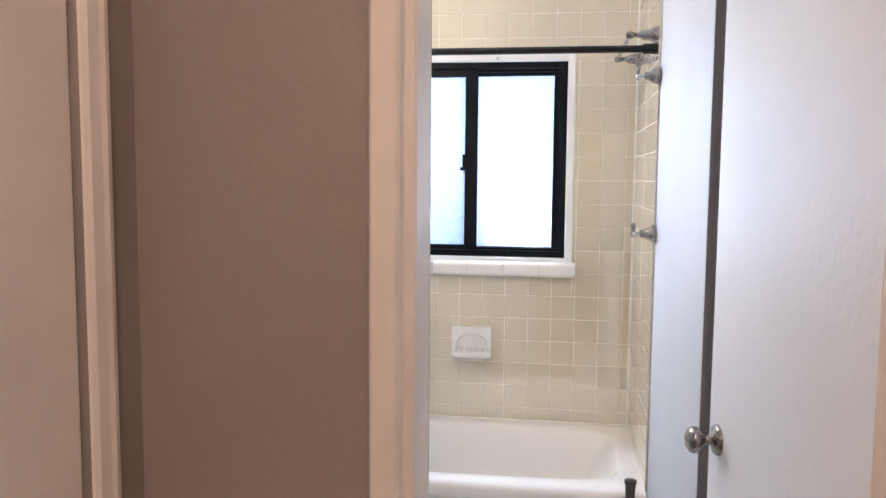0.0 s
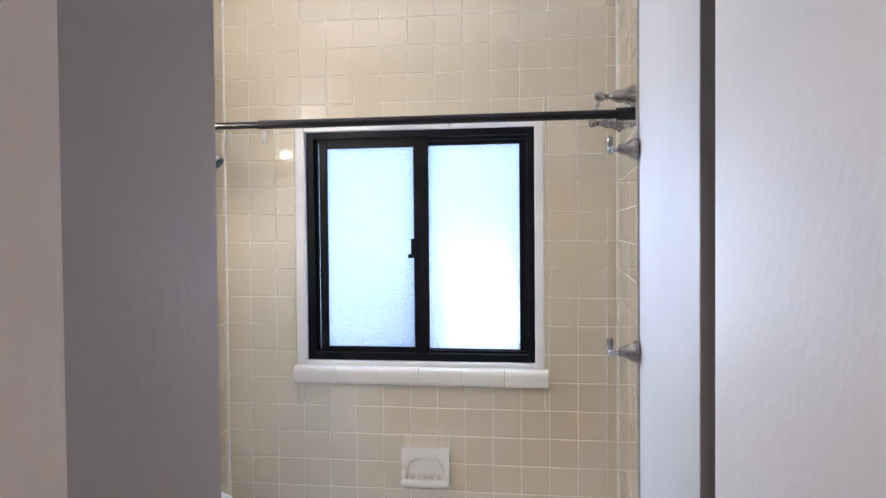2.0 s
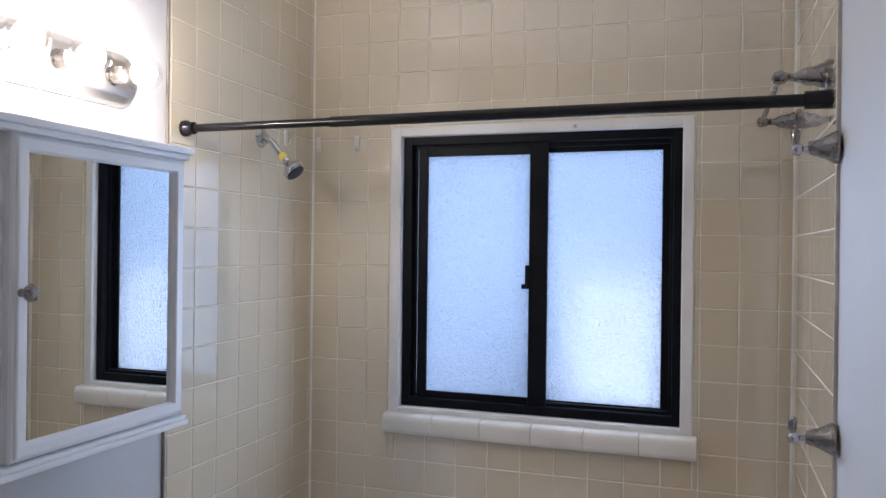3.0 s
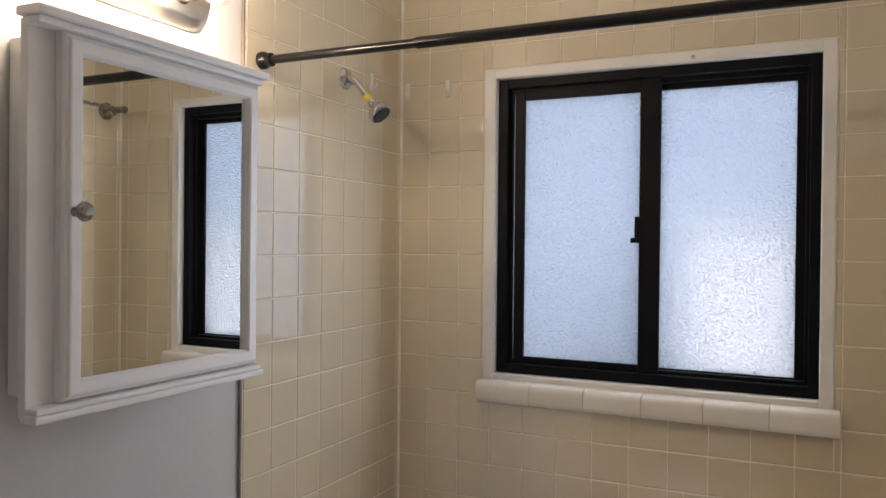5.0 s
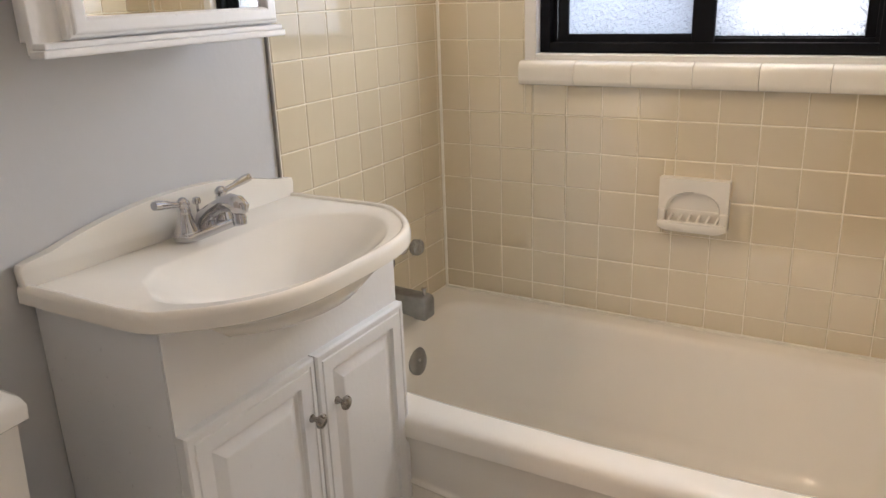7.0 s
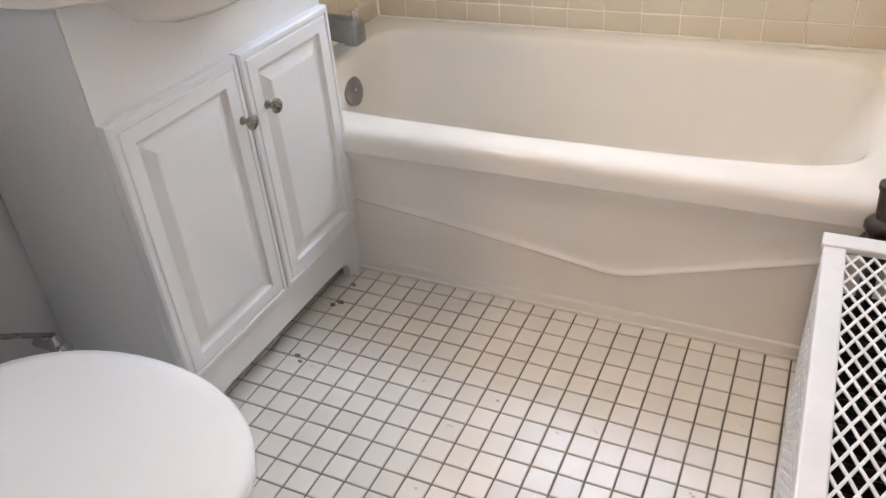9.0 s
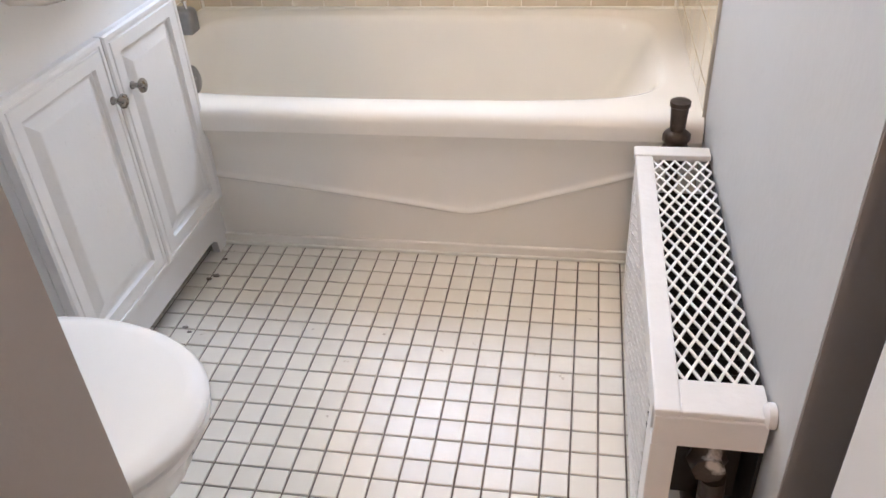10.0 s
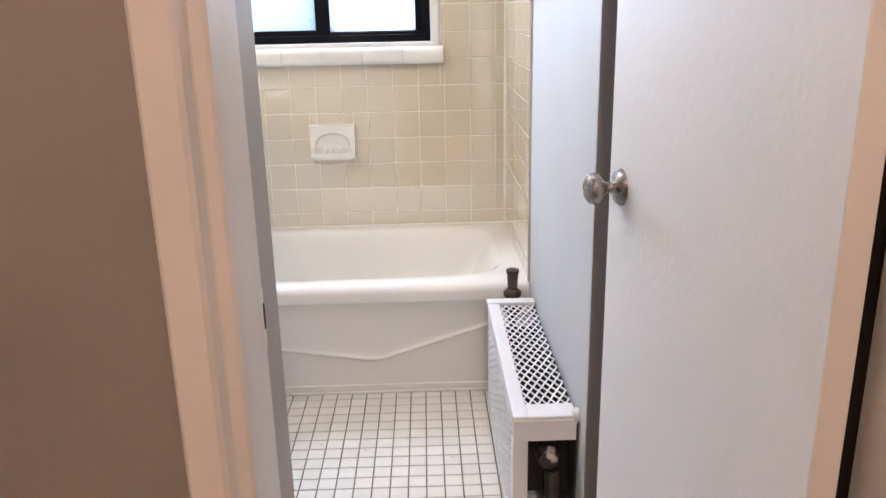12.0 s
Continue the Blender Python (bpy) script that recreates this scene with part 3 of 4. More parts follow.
def adhesive_hook(m):
    h = new("adhesive_hook")
    tagged(h, "small clear plastic adhesive hook on the tiles", "hook", "adhesive hooks")
    bm = box(-0.009, 0.009, -0.004, 0.0, -0.026, 0.026, 0.003)
    b = part("plate", bm, "plastic", h)
    part("prong", tube([(0, -0.004, -0.012), (0, -0.012, -0.020), (0, -0.018, -0.014), (0, -0.019, -0.004)], 0.003, 8), "plastic", h)
    h.matrix_world = m
    return h


ah = adhesive_hook(pose(0.0, YB - 0.007, 2.040))
copy_thing(ah, pose(0.143, YB - 0.007, 2.040))
copy_thing(ah, pose(XL + 0.007, 3.305, 2.038, 0, 0, 90))

# soap dish set into the tiles
dish = thing("soap_dish", "cream ceramic soap dish set into the tiles", "soap dish", 0.775, YB, 0.70)
SX0, SX1, SZ0, SZ1, SY = 0.683, 0.868, 0.702, 0.844, 3.462
sc = (SX0 + SX1) / 2
arch = [(sc + 0.074 * math.cos(a), 0.752 + 0.058 * math.sin(a) ** 0.8) for a in [math.pi * i / 16 for i in range(17)]]
outer = [(SX1, 0.752), (SX1, 0.80), (SX1, SZ1)] + [(SX1 - (SX1 - SX0) * i / 12, SZ1) for i in range(1, 12)] + [(SX0, SZ1), (SX0, 0.80), (SX0, 0.752)]
bm = bmesh.new()
va = [bm.verts.new((x, SY, z)) for x, z in arch]
vo = [bm.verts.new((x, SY, z)) for x, z in outer]
for i in range(16):
    bm.faces.new((va[i], va[i + 1], vo[i + 1], vo[i]))
vb = [bm.verts.new((x * 0.9 + sc * 0.1, SY + 0.014, 0.752 + (z - 0.752) * 0.93)) for x, z in arch]
for i in range(16):
    bm.faces.new((va[i], vb[i], vb[i + 1], va[i + 1]))
bm.faces.new(vb)
vk = [bm.verts.new((x, YB - 0.002, z)) for x, z in outer]
for i in range(16):
    bm.faces.new((vo[i], vo[i + 1], vk[i + 1], vk[i]))
add("back_plate", bm, "soap", dish, "", True)
outline = [(SX0 + 0.001, 0.756), (SX0, 0.722), (SX0 + 0.016, SZ0 + 0.002), (SX0 + 0.026, SZ0), (SX1 - 0.026, SZ0), (SX1 - 0.016, SZ0 + 0.002), (SX1, 0.722), (SX1 - 0.001, 0.756)]
bm = prism([(x, 0.700 + (z - 0.702) * 0.44) for x, z in outline], "y", 3.446, YB - 0.003, 0.005)
add("tray", bm, "soap", dish, "", True)
for x0, x1, y0 in ((SX0 + 0.0005, SX0 + 0.020, SY - 0.008), (SX1 - 0.020, SX1 - 0.0005, SY - 0.008), (SX0 + 0.018, SX1 - 0.018, SY + 0.013)):
    add("cheek", box(x0, x1, y0, YB - 0.004, 0.716, 0.757, 0.003), "soap", dish, "", True)
add("tray_lip", tube([(SX0 + 0.008, 3.451, 0.725), (sc, 3.449, 0.725), (SX1 - 0.008, 3.451, 0.725)], 0.004, 10), "soap", dish, "", True)
for i in range(6):
    x = SX0 + 0.030 + i * 0.025
    add("rib", tube([(x, 3.449, 0.722), (x + 0.003, 3.458, 0.732), (x + 0.006, 3.474, 0.742)], 0.0042, 8), "soap", dish, "", True)

# ---- vanity ----
van = thing("vanity_cabinet", "white two-door vanity cabinet with raised panels", "vanity cabinet", 0.13, 2.4, 0)
VY0, VY1, VX = 2.087, 2.727, 0.284
bm = box(XL + 0.004, VX, VY0, VY1, 0.10, 0.74, 0.0015)
add("body", bm, "lacquer", van)
add("side_panel", box(XL + 0.004, VX - 0.002, VY0 - 0.004, VY0, 0.0, 0.868, 0.001), "lacquer", van)
add("side_panel", box(XL + 0.004, VX - 0.002, VY1 - 0.014, VY1 + 0.002, 0.0, 0.868, 0.001), "lacquer", van)
bm = box(VX, VX + 0.004, VY0 - 0.004, VY1 + 0.002, 0.676, 0.802, 0.0)
box(VX, VX + 0.004, VY0 - 0.004, 2.407 - 0.185, 0.802, 0.845, 0.0, bm=bm)
box(VX, VX + 0.004, 2.407 + 0.185, VY1 + 0.002, 0.802, 0.845, 0.0, bm=bm)
box(VX, VX + 0.004, VY0 - 0.004, VY0 + 0.03, 0.10, 0.6755, 0.001, bm=bm)
box(VX, VX + 0.004, VY1 - 0.028, VY1 + 0.002, 0.10, 0.6755, 0.001, bm=bm)
box(VX, VX + 0.004, VY0 - 0.004, 2.407 - 0.225, 0.845, 0.868, 0.0, bm=bm)
box(VX, VX + 0.004, 2.407 + 0.225, VY1 + 0.002, 0.845, 0.868, 0.0, bm=bm)
add("face_frame", bm, "lacquer", van)
kick = [(VY0 - 0.003, 0.0), (VY0 + 0.055, 0.0), (VY0 + 0.058, 0.035), (VY0 + 0.075, 0.048), (VY0 + 0.11, 0.052), (VY1 - 0.11, 0.052), (VY1 - 0.075, 0.048), (VY1 - 0.058, 0.035), (VY1 - 0.055, 0.0), (VY1 + 0.001, 0.0), (VY1 + 0.001, 0.140), (VY0 - 0.003, 0.140)]
add("kick_board", prism(kick, "x", VX - 0.012, VX + 0.008), "lacquer", van)


def vanity_door(y0, y1, z0, z1, knob_y):
    """Raised-panel door: nested rings stepping in and out, on the front of the cabinet."""
    bm = bmesh.new()
    steps = [(0.0, 0.0), (0.0, 0.016), (0.004, 0.020), (0.012, 0.020), (0.014, 0.0175), (0.018, 0.0175), (0.020, 0.020), (0.046, 0.020), (0.049, 0.012), (0.054, 0.010), (0.058, 0.010), (0.080, 0.019), (0.083, 0.0195)]
    prev = None
    for inset, x in steps:
        ring = [bm.verts.new((VX + 0.004 + x, y, z)) for y, z in ((y0 + inset, z0 + inset), (y1 - inset, z0 + inset), (y1 - inset, z1 - inset), (y0 + inset, z1 - inset))]
        if prev:
            for i in range(4):
                bm.faces.new((prev[i], prev[(i + 1) % 4], ring[(i + 1) % 4], ring[i]))
        prev = ring
    bm.faces.new(prev)
    d = add("door", bm, "lacquer", van)
    prof = [(0, 0), (0, 0.009), (0.003, 0.008), (0.006, 0.0055), (0.014, 0.0055), (0.018, 0.011), (0.023, 0.0155), (0.028, 0.014), (0.031, 0.008), (0.032, 0)]
    part("knob", lathe(prof, (VX + 0.0235, knob_y, 0.563), (1, 0, 0), 22), "nickel", d, "dull nickel round knob", True)


vanity_door(2.083, 2.411, 0.143, 0.684, 2.388)
vanity_door(2.416, 2.729, 0.143, 0.684, 2.468)

top = thing("vanity_countertop", "cream-white cultured marble vanity top with integral basin", "vanity top", 0.15, 2.39, 0.868)
TY0, TY1 = 2.058, 2.757
tc, thy = (TY0 + TY1) / 2, (TY1 - TY0) / 2


def top_outline(n=72, inset=0.0):
    """Straight sides, clipped front corners and a bow front, walked round from the back."""
    pts = [(XL + 0.004, TY0 + inset), (0.10, TY0 + inset), (0.22, TY0 + inset), (0.268 - inset * 0.4, TY0 + 0.004 + inset), (0.292 - inset * 0.7, TY0 + 0.014 + inset * 0.7)]
    m = 22
    for i in range(m + 1):
        u = -1 + 2 * i / m
        y = tc + u * (thy - 0.026 - inset * 0.3)
        pts.append((0.306 - inset + 0.134 * (1 - abs(u) ** 3.4), y))
    pts += [(x, 2 * tc - y) for x, y in reversed(pts[:5])]
    return pts


bm = bmesh.new()
bcx, bcy, bhx, bhy = 0.243, tc, 0.174, 0.284
prof = [(0.006, 0.868), (0.0, 0.872), (0.0, 0.892), (0.002, 0.899), (0.007, 0.904), (0.012, 0.9045), (0.016, 0.903), (0.018, 0.8985), (0.021, 0.898)]
rings = []
for inset, z in prof:
    rings.append([bm.verts.new((x, y, z)) for x, y in top_outline(inset=inset)])
n = len(rings[0])
for a, b in zip(rings, rings[1:]):
    for i in range(n):
        bm.faces.new((a[i], a[(i + 1) % n], b[(i + 1) % n], b[i]))
outer_ring = rings[-1]
prev = outer_ring
for k in (1.0, 0.97, 0.93, 0.88, 0.82, 0.75, 0.67, 0.58, 0.48, 0.37, 0.25, 0.12):
    z = 0.785 + 0.1128 * (0.45 * (3 * k * k - 2 * k ** 3) + 0.55 * k ** 2.8)
    ring = []
    for v in outer_ring:
        a = math.atan2((v.co.x - bcx) / bhx, (v.co.y - bcy) / bhy)
        ring.append(bm.verts.new((bcx + bhx * k * math.sin(a), bcy + bhy * k * math.cos(a), z)))
    for i in range(n):
        bm.faces.new((prev[i], prev[(i + 1) % n], ring[(i + 1) % n], ring[i]))
    prev = ring
bm.faces.new(prev)
add("deck", bm, "cultured", top, "", True)
# the bowl's belly that swells below the front edge
bm = bmesh.new()
rings = []
for k, z in ((1.0, 0.868), (0.94, 0.838), (0.80, 0.806), (0.5, 0.776), (0.1, 0.764)):
    rings.append([bm.verts.new((0.218 + 0.200 * k * math.sin(a), tc + 0.262 * k * math.cos(a), z)) for a in (2 * math.pi * i / 40 for i in range(40))])
for a, b in zip(rings, rings[1:]):
    for i in range(40):
        bm.faces.new((a[i], a[(i + 1) % 40], b[(i + 1) % 40], b[i]))
bm.faces.new(rings[-1])
add("bowl_belly", bm, "cultured", top, "", True)
bs = [(TY0 + 0.004, 0.896), (TY0, 0.93), (TY0 + 0.004, 0.940), (TY0 + 0.03, 0.944)]
bs += [(tc + u * (thy - 0.06), 0.948 + 0.040 * (1 - u * u)) for u in [-1 + i / 10 for i in range(21)]]
bs += [(TY1 - 0.03, 0.944), (TY1 - 0.004, 0.940), (TY1, 0.93), (TY1 - 0.004, 0.896)]
add("backsplash", prism(bs, "x", XL + 0.003, XL + 0.024, 0.004), "cultured", top, "", True)
add("drain", lathe([(0, 0), (0, 0.022), (0.003, 0.021), (0.004, 0.016), (0.002, 0)], (bcx, bcy, 0.7845), (0, 0, 1), 24), "chrome", top, "chrome drain ring", True)

fau = thing("sink_faucet", "polished chrome two-handle centreset sink faucet", "faucet", 0.035, 2.432, 0.898)
FXc, FC = 0.036, 2.432
bm = prism([(FXc + 0.026 * math.sin(a) * (1.0), FC + math.copysign(0.052, math.cos(a)) + 0.026 * math.cos(a)) for a in [2 * math.pi * i / 28 + 0.001 for i in range(28)]], "z", 0.8985, 0.918, 0.004)
add("base", bm, "chrome", fau, "", True)
for s in (-1, 1):
    y = FC + s * 0.051
    prof = [(0, 0), (0, 0.0235), (0.006, 0.0225), (0.022, 0.0165), (0.040, 0.0125), (0.046, 0.0135), (0.050, 0.0105), (0.056, 0.0135), (0.062, 0.012), (0.068, 0.006), (0.070, 0)]
    h = add("handle", lathe(prof, (FXc, y, 0.916), (0, 0, 1), 24), "chrome", fau, "", True)
    part("lever", tube([(FXc, y + s * 0.006, 0.972), (FXc + 0.004, y + s * 0.030, 0.978), (FXc + 0.008, y + s * 0.062, 0.986), (FXc + 0.009, y + s * 0.076, 0.988)], [0.006, 0.0065, 0.0095, 0.0085], 14), "chrome", h, "", True)
bm = tube([(FXc - 0.004, FC, 0.915), (FXc + 0.002, FC, 0.934), (FXc + 0.024, FC, 0.950), (FXc + 0.052, FC, 0.963), (FXc + 0.076, FC, 0.970), (FXc + 0.096, FC, 0.968), (FXc + 0.108, FC, 0.960), (FXc + 0.113, FC, 0.952)],
          [0.021, 0.0185, 0.015, 0.0155, 0.0185, 0.0195, 0.016, 0.006], 20)
spout_body = add("spout", bm, "chrome", fau, "", True)
part("aerator", lathe([(0, 0), (0, 0.0135), (0.014, 0.0125), (0.016, 0.0140), (0.030, 0.0135), (0.031, 0.0)], (FXc + 0.094, FC, 0.958), (0.10, 0, -1), 20), "chrome", spout_body, "", True)
add("lift_rod", lathe([(0, 0.003), (0.040, 0.003), (0.042, 0.008), (0.048, 0.009), (0.054, 0.007), (0.056, 0)], (FXc - 0.018, FC, 0.917), (0, 0, 1), 14), "chrome", fau, "", True)

# ---- medicine cabinet ----
CY0, CY1, CZ0, CZ1, CX = 2.082, 2.614, 1.277, 1.912, 0.100
cab = thing("medicine_cabinet", "white framed mirror medicine cabinet on the grey wall", "medicine cabinet", XL, 2.35, CZ0)
add("body", box(XL + 0.002, CX - 0.012, CY0 + 0.070, CY1 - 0.030, CZ0 + 0.018, CZ1 - 0.02, 0.002), "lacquer", cab)
add("face_frame", box(CX - 0.013, CX + 0.004, CY0 + 0.006, CY1 - 0.004, CZ0 + 0.004, CZ1 - 0.016, 0.002), "lacquer", cab)
bm = box(CX, CX + 0.038, CY0, CY1, CZ0, CZ0 + 0.012, 0.003)
box(CX, CX + 0.033, CY0 + 0.005, CY1 - 0.003, CZ0 + 0.012, CZ0 + 0.022, 0.003, bm=bm)
add("base_moulding", bm, "lacquer", cab)
bm = box(CX - 0.01, CX + 0.044, CY0 - 0.004, CY1 + 0.004, CZ1 - 0.015, CZ1, 0.003)
box(CX - 0.005, CX + 0.035, CY0 + 0.003, CY1 - 0.003, CZ1 - 0.027, CZ1 - 0.015, 0.003, bm=bm)
add("crown_moulding", bm, "lacquer", cab)
dy0, dy1, dz0, dz1 = CY0 + 0.056, CY1 - 0.004, CZ0 + 0.024, CZ1 - 0.027
bm = bmesh.new()
prev = None
for inset, x in [(0.0, 0.0), (0.0, 0.014), (0.003, 0.018), (0.007, 0.019), (0.009, 0.023), (0.012, 0.024), (0.030, 0.024), (0.033, 0.021), (0.035, 0.013), (0.036, 0.010)]:
    ring = [bm.verts.new((CX + 0.004 + x, y, z)) for y, z in ((dy0 + inset, dz0 + inset * 0.92), (dy1 - inset, dz0 + inset * 0.92), (dy1 - inset, dz1 - inset * 0.92), (dy0 + inset, dz1 - inset * 0.92))]
    if prev:
        for i in range(4):
            bm.faces.new((prev[i], prev[(i + 1) % 4], ring[(i + 1) % 4], ring[i]))
    prev = ring
cdoor = add("door", bm, "lacquer", cab)
part("mirror", box(CX + 0.005, CX + 0.015, dy0 + 0.031, dy1 - 0.031, dz0 + 0.027, dz1 - 0.027), "mirror", cdoor, "plain mirror glass")
part("knob", lathe([(0, 0), (0, 0.008), (0.004, 0.007), (0.012, 0.006), (0.016, 0.013), (0.022, 0.016), (0.028, 0.014), (0.031, 0.007), (0.032, 0)], (CX + 0.0275, dy0 + 0.017, 1.602), (1, 0, 0), 24), "nickel", cdoor, "dull nickel round knob", True)

# ---- vanity light ----
vl = thing("vanity_light", "brushed nickel vanity light bar with three lit globe bulbs", "wall light", XL, 2.355, 2.067)


def stadium(hy, hz, n=12):
    pts = []
    for s in (1, -1):
        for i in range(n + 1):
            a = -math.pi / 2 + math.pi * i / n
            pts.append((2.355 + s * (hy - hz * 0.8 + hz * 0.8 * math.cos(a)), 2.067 + s * hz * math.sin(a)))
    return pts


bm = bmesh.new()
prev = None
for hy, hz, x in [(0.262, 0.062, XL + 0.001), (0.262, 0.062, XL + 0.006), (0.254, 0.055, XL + 0.012), (0.252, 0.053, XL + 0.018), (0.244, 0.046, XL + 0.022), (0.242, 0.044, XL + 0.028), (0.234, 0.036, XL + 0.032)]:
    ring = [bm.verts.new((x, y, z)) for y, z in stadium(hy, hz)]
    if prev:
        for i in range(len(ring)):
            k = (i + 1) % len(ring)
            bm.faces.new((prev[i], prev[k], ring[k], ring[i]))
    prev = ring
bm.faces.new(prev)
add("back_plate", bm, "plate_nickel", vl, "", True)
for y in (2.200, 2.355, 2.510):
    soc = add("socket", lathe([(0, 0), (0, 0.022), (0.004, 0.022), (0.006, 0.019), (0.012, 0.021), (0.018, 0.019), (0.024, 0.020), (0.034, 0.018), (0.035, 0)], (XL + 0.032, y, 2.067), (1, 0, 0), 22), "nickel", vl, "", True)
    prof = [(0, 0.013), (0.008, 0.014)] + [(0.050 - 0.042 * math.cos(a), 0.042 * math.sin(a)) for a in [0.35 + (math.pi - 0.35) * i / 14 for i in range(15)]]
    bulb = add("bulb", lathe(prof, (XL + 0.064, y, 2.067), (1, 0, 0), 24), "bulb_glass", vl, "clear lit globe bulb", True)
    part("filament", lathe([(0, 0), (0.004, 0.012), (0.012, 0.022), (0.026, 0.029), (0.040, 0.027), (0.052, 0.016), (0.057, 0)], (XL + 0.088, y, 2.067), (1, 0, 0), 14), "bulb_glow", bulb)

# ---- toilet ----
toi = thing("toilet", "white porcelain toilet with closed lid", "toilet", 0.3, 1.708, 0)
TC = 1.708


def oval(cx, hx, hy, z, n=44, back=None):
    pts = []
    for i in range(n):
        a = 2 * math.pi * i / n
        x = cx + hx * math.cos(a)
        y = TC + hy * math.copysign(abs(math.sin(a)) ** 0.9, math.sin(a))
        if back is not None:
            x = max(x, back)
        pts.append((x, y, z))
    return pts


def loft(levels, close=True):
    bm = bmesh.new()
    prev = None
    for pts in levels:
        ring = [bm.verts.new(p) for p in pts]
        if prev:
            for i in range(len(ring)):
                k = (i + 1) % len(ring)
                bm.faces.new((prev[i], prev[k], ring[k], ring[i]))
        elif close:
            bm.faces.new(ring)
        prev = ring
    if close:
        bm.faces.new(prev)
    return bm


add("bowl", loft([oval(0.38, 0.22, 0.105, 0.0), oval(0.38, 0.215, 0.10, 0.03), oval(0.38, 0.19, 0.095, 0.14), oval(0.42, 0.22, 0.125, 0.22), oval(0.455, 0.258, 0.17, 0.31), oval(0.46, 0.265, 0.180, 0.365), oval(0.46, 0.262, 0.178, 0.385)]), "porcelain", toi, "", True)
add("seat", loft([oval(0.492, 0.256, 0.186, 0.386, back=0.225), oval(0.492, 0.264, 0.192, 0.391, back=0.222), oval(0.492, 0.264, 0.192, 0.400, back=0.222), oval(0.492, 0.258, 0.188, 0.404, back=0.225)]), "porcelain", toi, "", True)
add("lid", loft([oval(0.492, 0.258, 0.188, 0.4055, back=0.222), oval(0.492, 0.266, 0.194, 0.409, back=0.220), oval(0.492, 0.266, 0.194, 0.416, back=0.220), oval(0.492, 0.260, 0.189, 0.422, back=0.224), oval(0.492, 0.235, 0.168, 0.4265, back=0.238), oval(0.492, 0.12, 0.09, 0.429, back=0.26)]), "porcelain", toi, "glossy closed white lid", True)
for s in (-1, 1):
    add("hinge_cap", box(0.205, 0.235, TC + s * 0.07 - 0.02, TC + s * 0.07 + 0.02, 0.386, 0.412, 0.006), "porcelain", toi, "", True)


def soft_rect(x0, x1, hy, z, bulge=0.012, n=10):
    pts = []
    for i in range(n + 1):
        u = -1 + 2 * i / n
        pts.append((x1 + bulge * (1 - u * u), TC + u * hy, z))
    pts = [(x0, TC - hy, z), (x1 - 0.02, TC - hy, z)] + [(x, y * 0.985 + TC * 0.015, z) for x, y, z in pts] + [(x1 - 0.02, TC + hy, z), (x0, TC + hy, z)]
    return pts


add("tank", loft([soft_rect(0.0, 0.13, 0.160, 0.39), soft_rect(-0.015, 0.155, 0.178, 0.43), soft_rect(-0.02, 0.168, 0.195, 0.62), soft_rect(-0.02, 0.172, 0.201, 0.773)]), "porcelain", toi, "", True)
add("tank_lid", loft([soft_rect(-0.022, 0.176, 0.205, 0.774), soft_rect(-0.024, 0.184, 0.213, 0.780), soft_rect(-0.024, 0.185, 0.214, 0.802), soft_rect(-0.023, 0.180, 0.210, 0.813), soft_rect(-0.018, 0.165, 0.198, 0.819)]), "porcelain", toi, "", True)
sup = thing("supply_valve", "small chrome water supply valve beside the toilet", "supply valve", XL, 2.03, 0.2)
add("stub", tube([(XL, 2.03, 0.20), (0.03, 2.03, 0.20)], 0.009, 12), "chrome", sup, "", True)
add("valve_body", lathe([(0, 0), (0, 0.014), (0.035, 0.014), (0.04, 0.009), (0.05, 0.009), (0.05, 0)], (0.03, 2.03, 0.185), (0, 0, 1), 14), "chrome", sup, "", True)
add("oval_handle", lathe([(0, 0), (0, 0.016), (0.010, 0.018), (0.014, 0.014), (0.015, 0)], (0.044, 2.03, 0.20), (1, 0, 0), 14), "chrome", sup, "", True)
add("hose", tube([(0.03, 2.03, 0.235), (0.03, 1.97, 0.28), (0.035, 1.90, 0.33), (0.04, 1.86, 0.40)], 0.0055, 10), "nickel", sup, "", True)

# ---- radiator and cover ----
RX0, RX1, RY0, RY1, RZ = 1.347, 1.497, 1.836, 2.605, 0.383
rc = thing("radiator_cover", "white metal radiator cover with a diamond mesh top", "radiator cover", 1.42, 2.2, 0)
add("top_rail", box(RX0, RX0 + 0.036, RY0, RY1, RZ - 0.012, RZ, 0.003), "cover_metal", rc)
add("end_rail", box(RX0 + 0.035, RX1, RY0 + 0.001, RY0 + 0.066, RZ - 0.012, RZ - 0.0015, 0.003), "cover_metal", rc)
add("end_rail", box(RX0 - 0.002, RX1 + 0.002, RY1 - 0.040, RY1 + 0.001, RZ - 0.010, RZ + 0.004, 0.003), "cover_metal", rc)
for z0, z1 in ((0.02, 0.062), (RZ - 0.052, RZ - 0.012)):
    add("front_rail", box(RX0 + 0.001, RX0 + 0.006, RY0 + 0.030, RY1 - 0.030, z0, z1, 0.001), "cover_metal", rc)
for y0 in (RY0 + 0.0305, RY1 - 0.0625):
    add("front_stile", box(RX0 + 0.0012, RX0 + 0.0058, y0, y0 + 0.032, 0.0625, RZ - 0.0525, 0.001), "cover_metal", rc)
add("end_header", box(RX0 + 0.001, RX1 - 0.001, RY0 - 0.002, RY0 + 0.004, RZ - 0.064, RZ - 0.010, 0.002), "cover_metal", rc)
add("leg", box(RX0, RX0 + 0.036, RY0 - 0.001, RY0 + 0.03, 0.0, RZ - 0.064, 0.002), "cover_metal", rc)
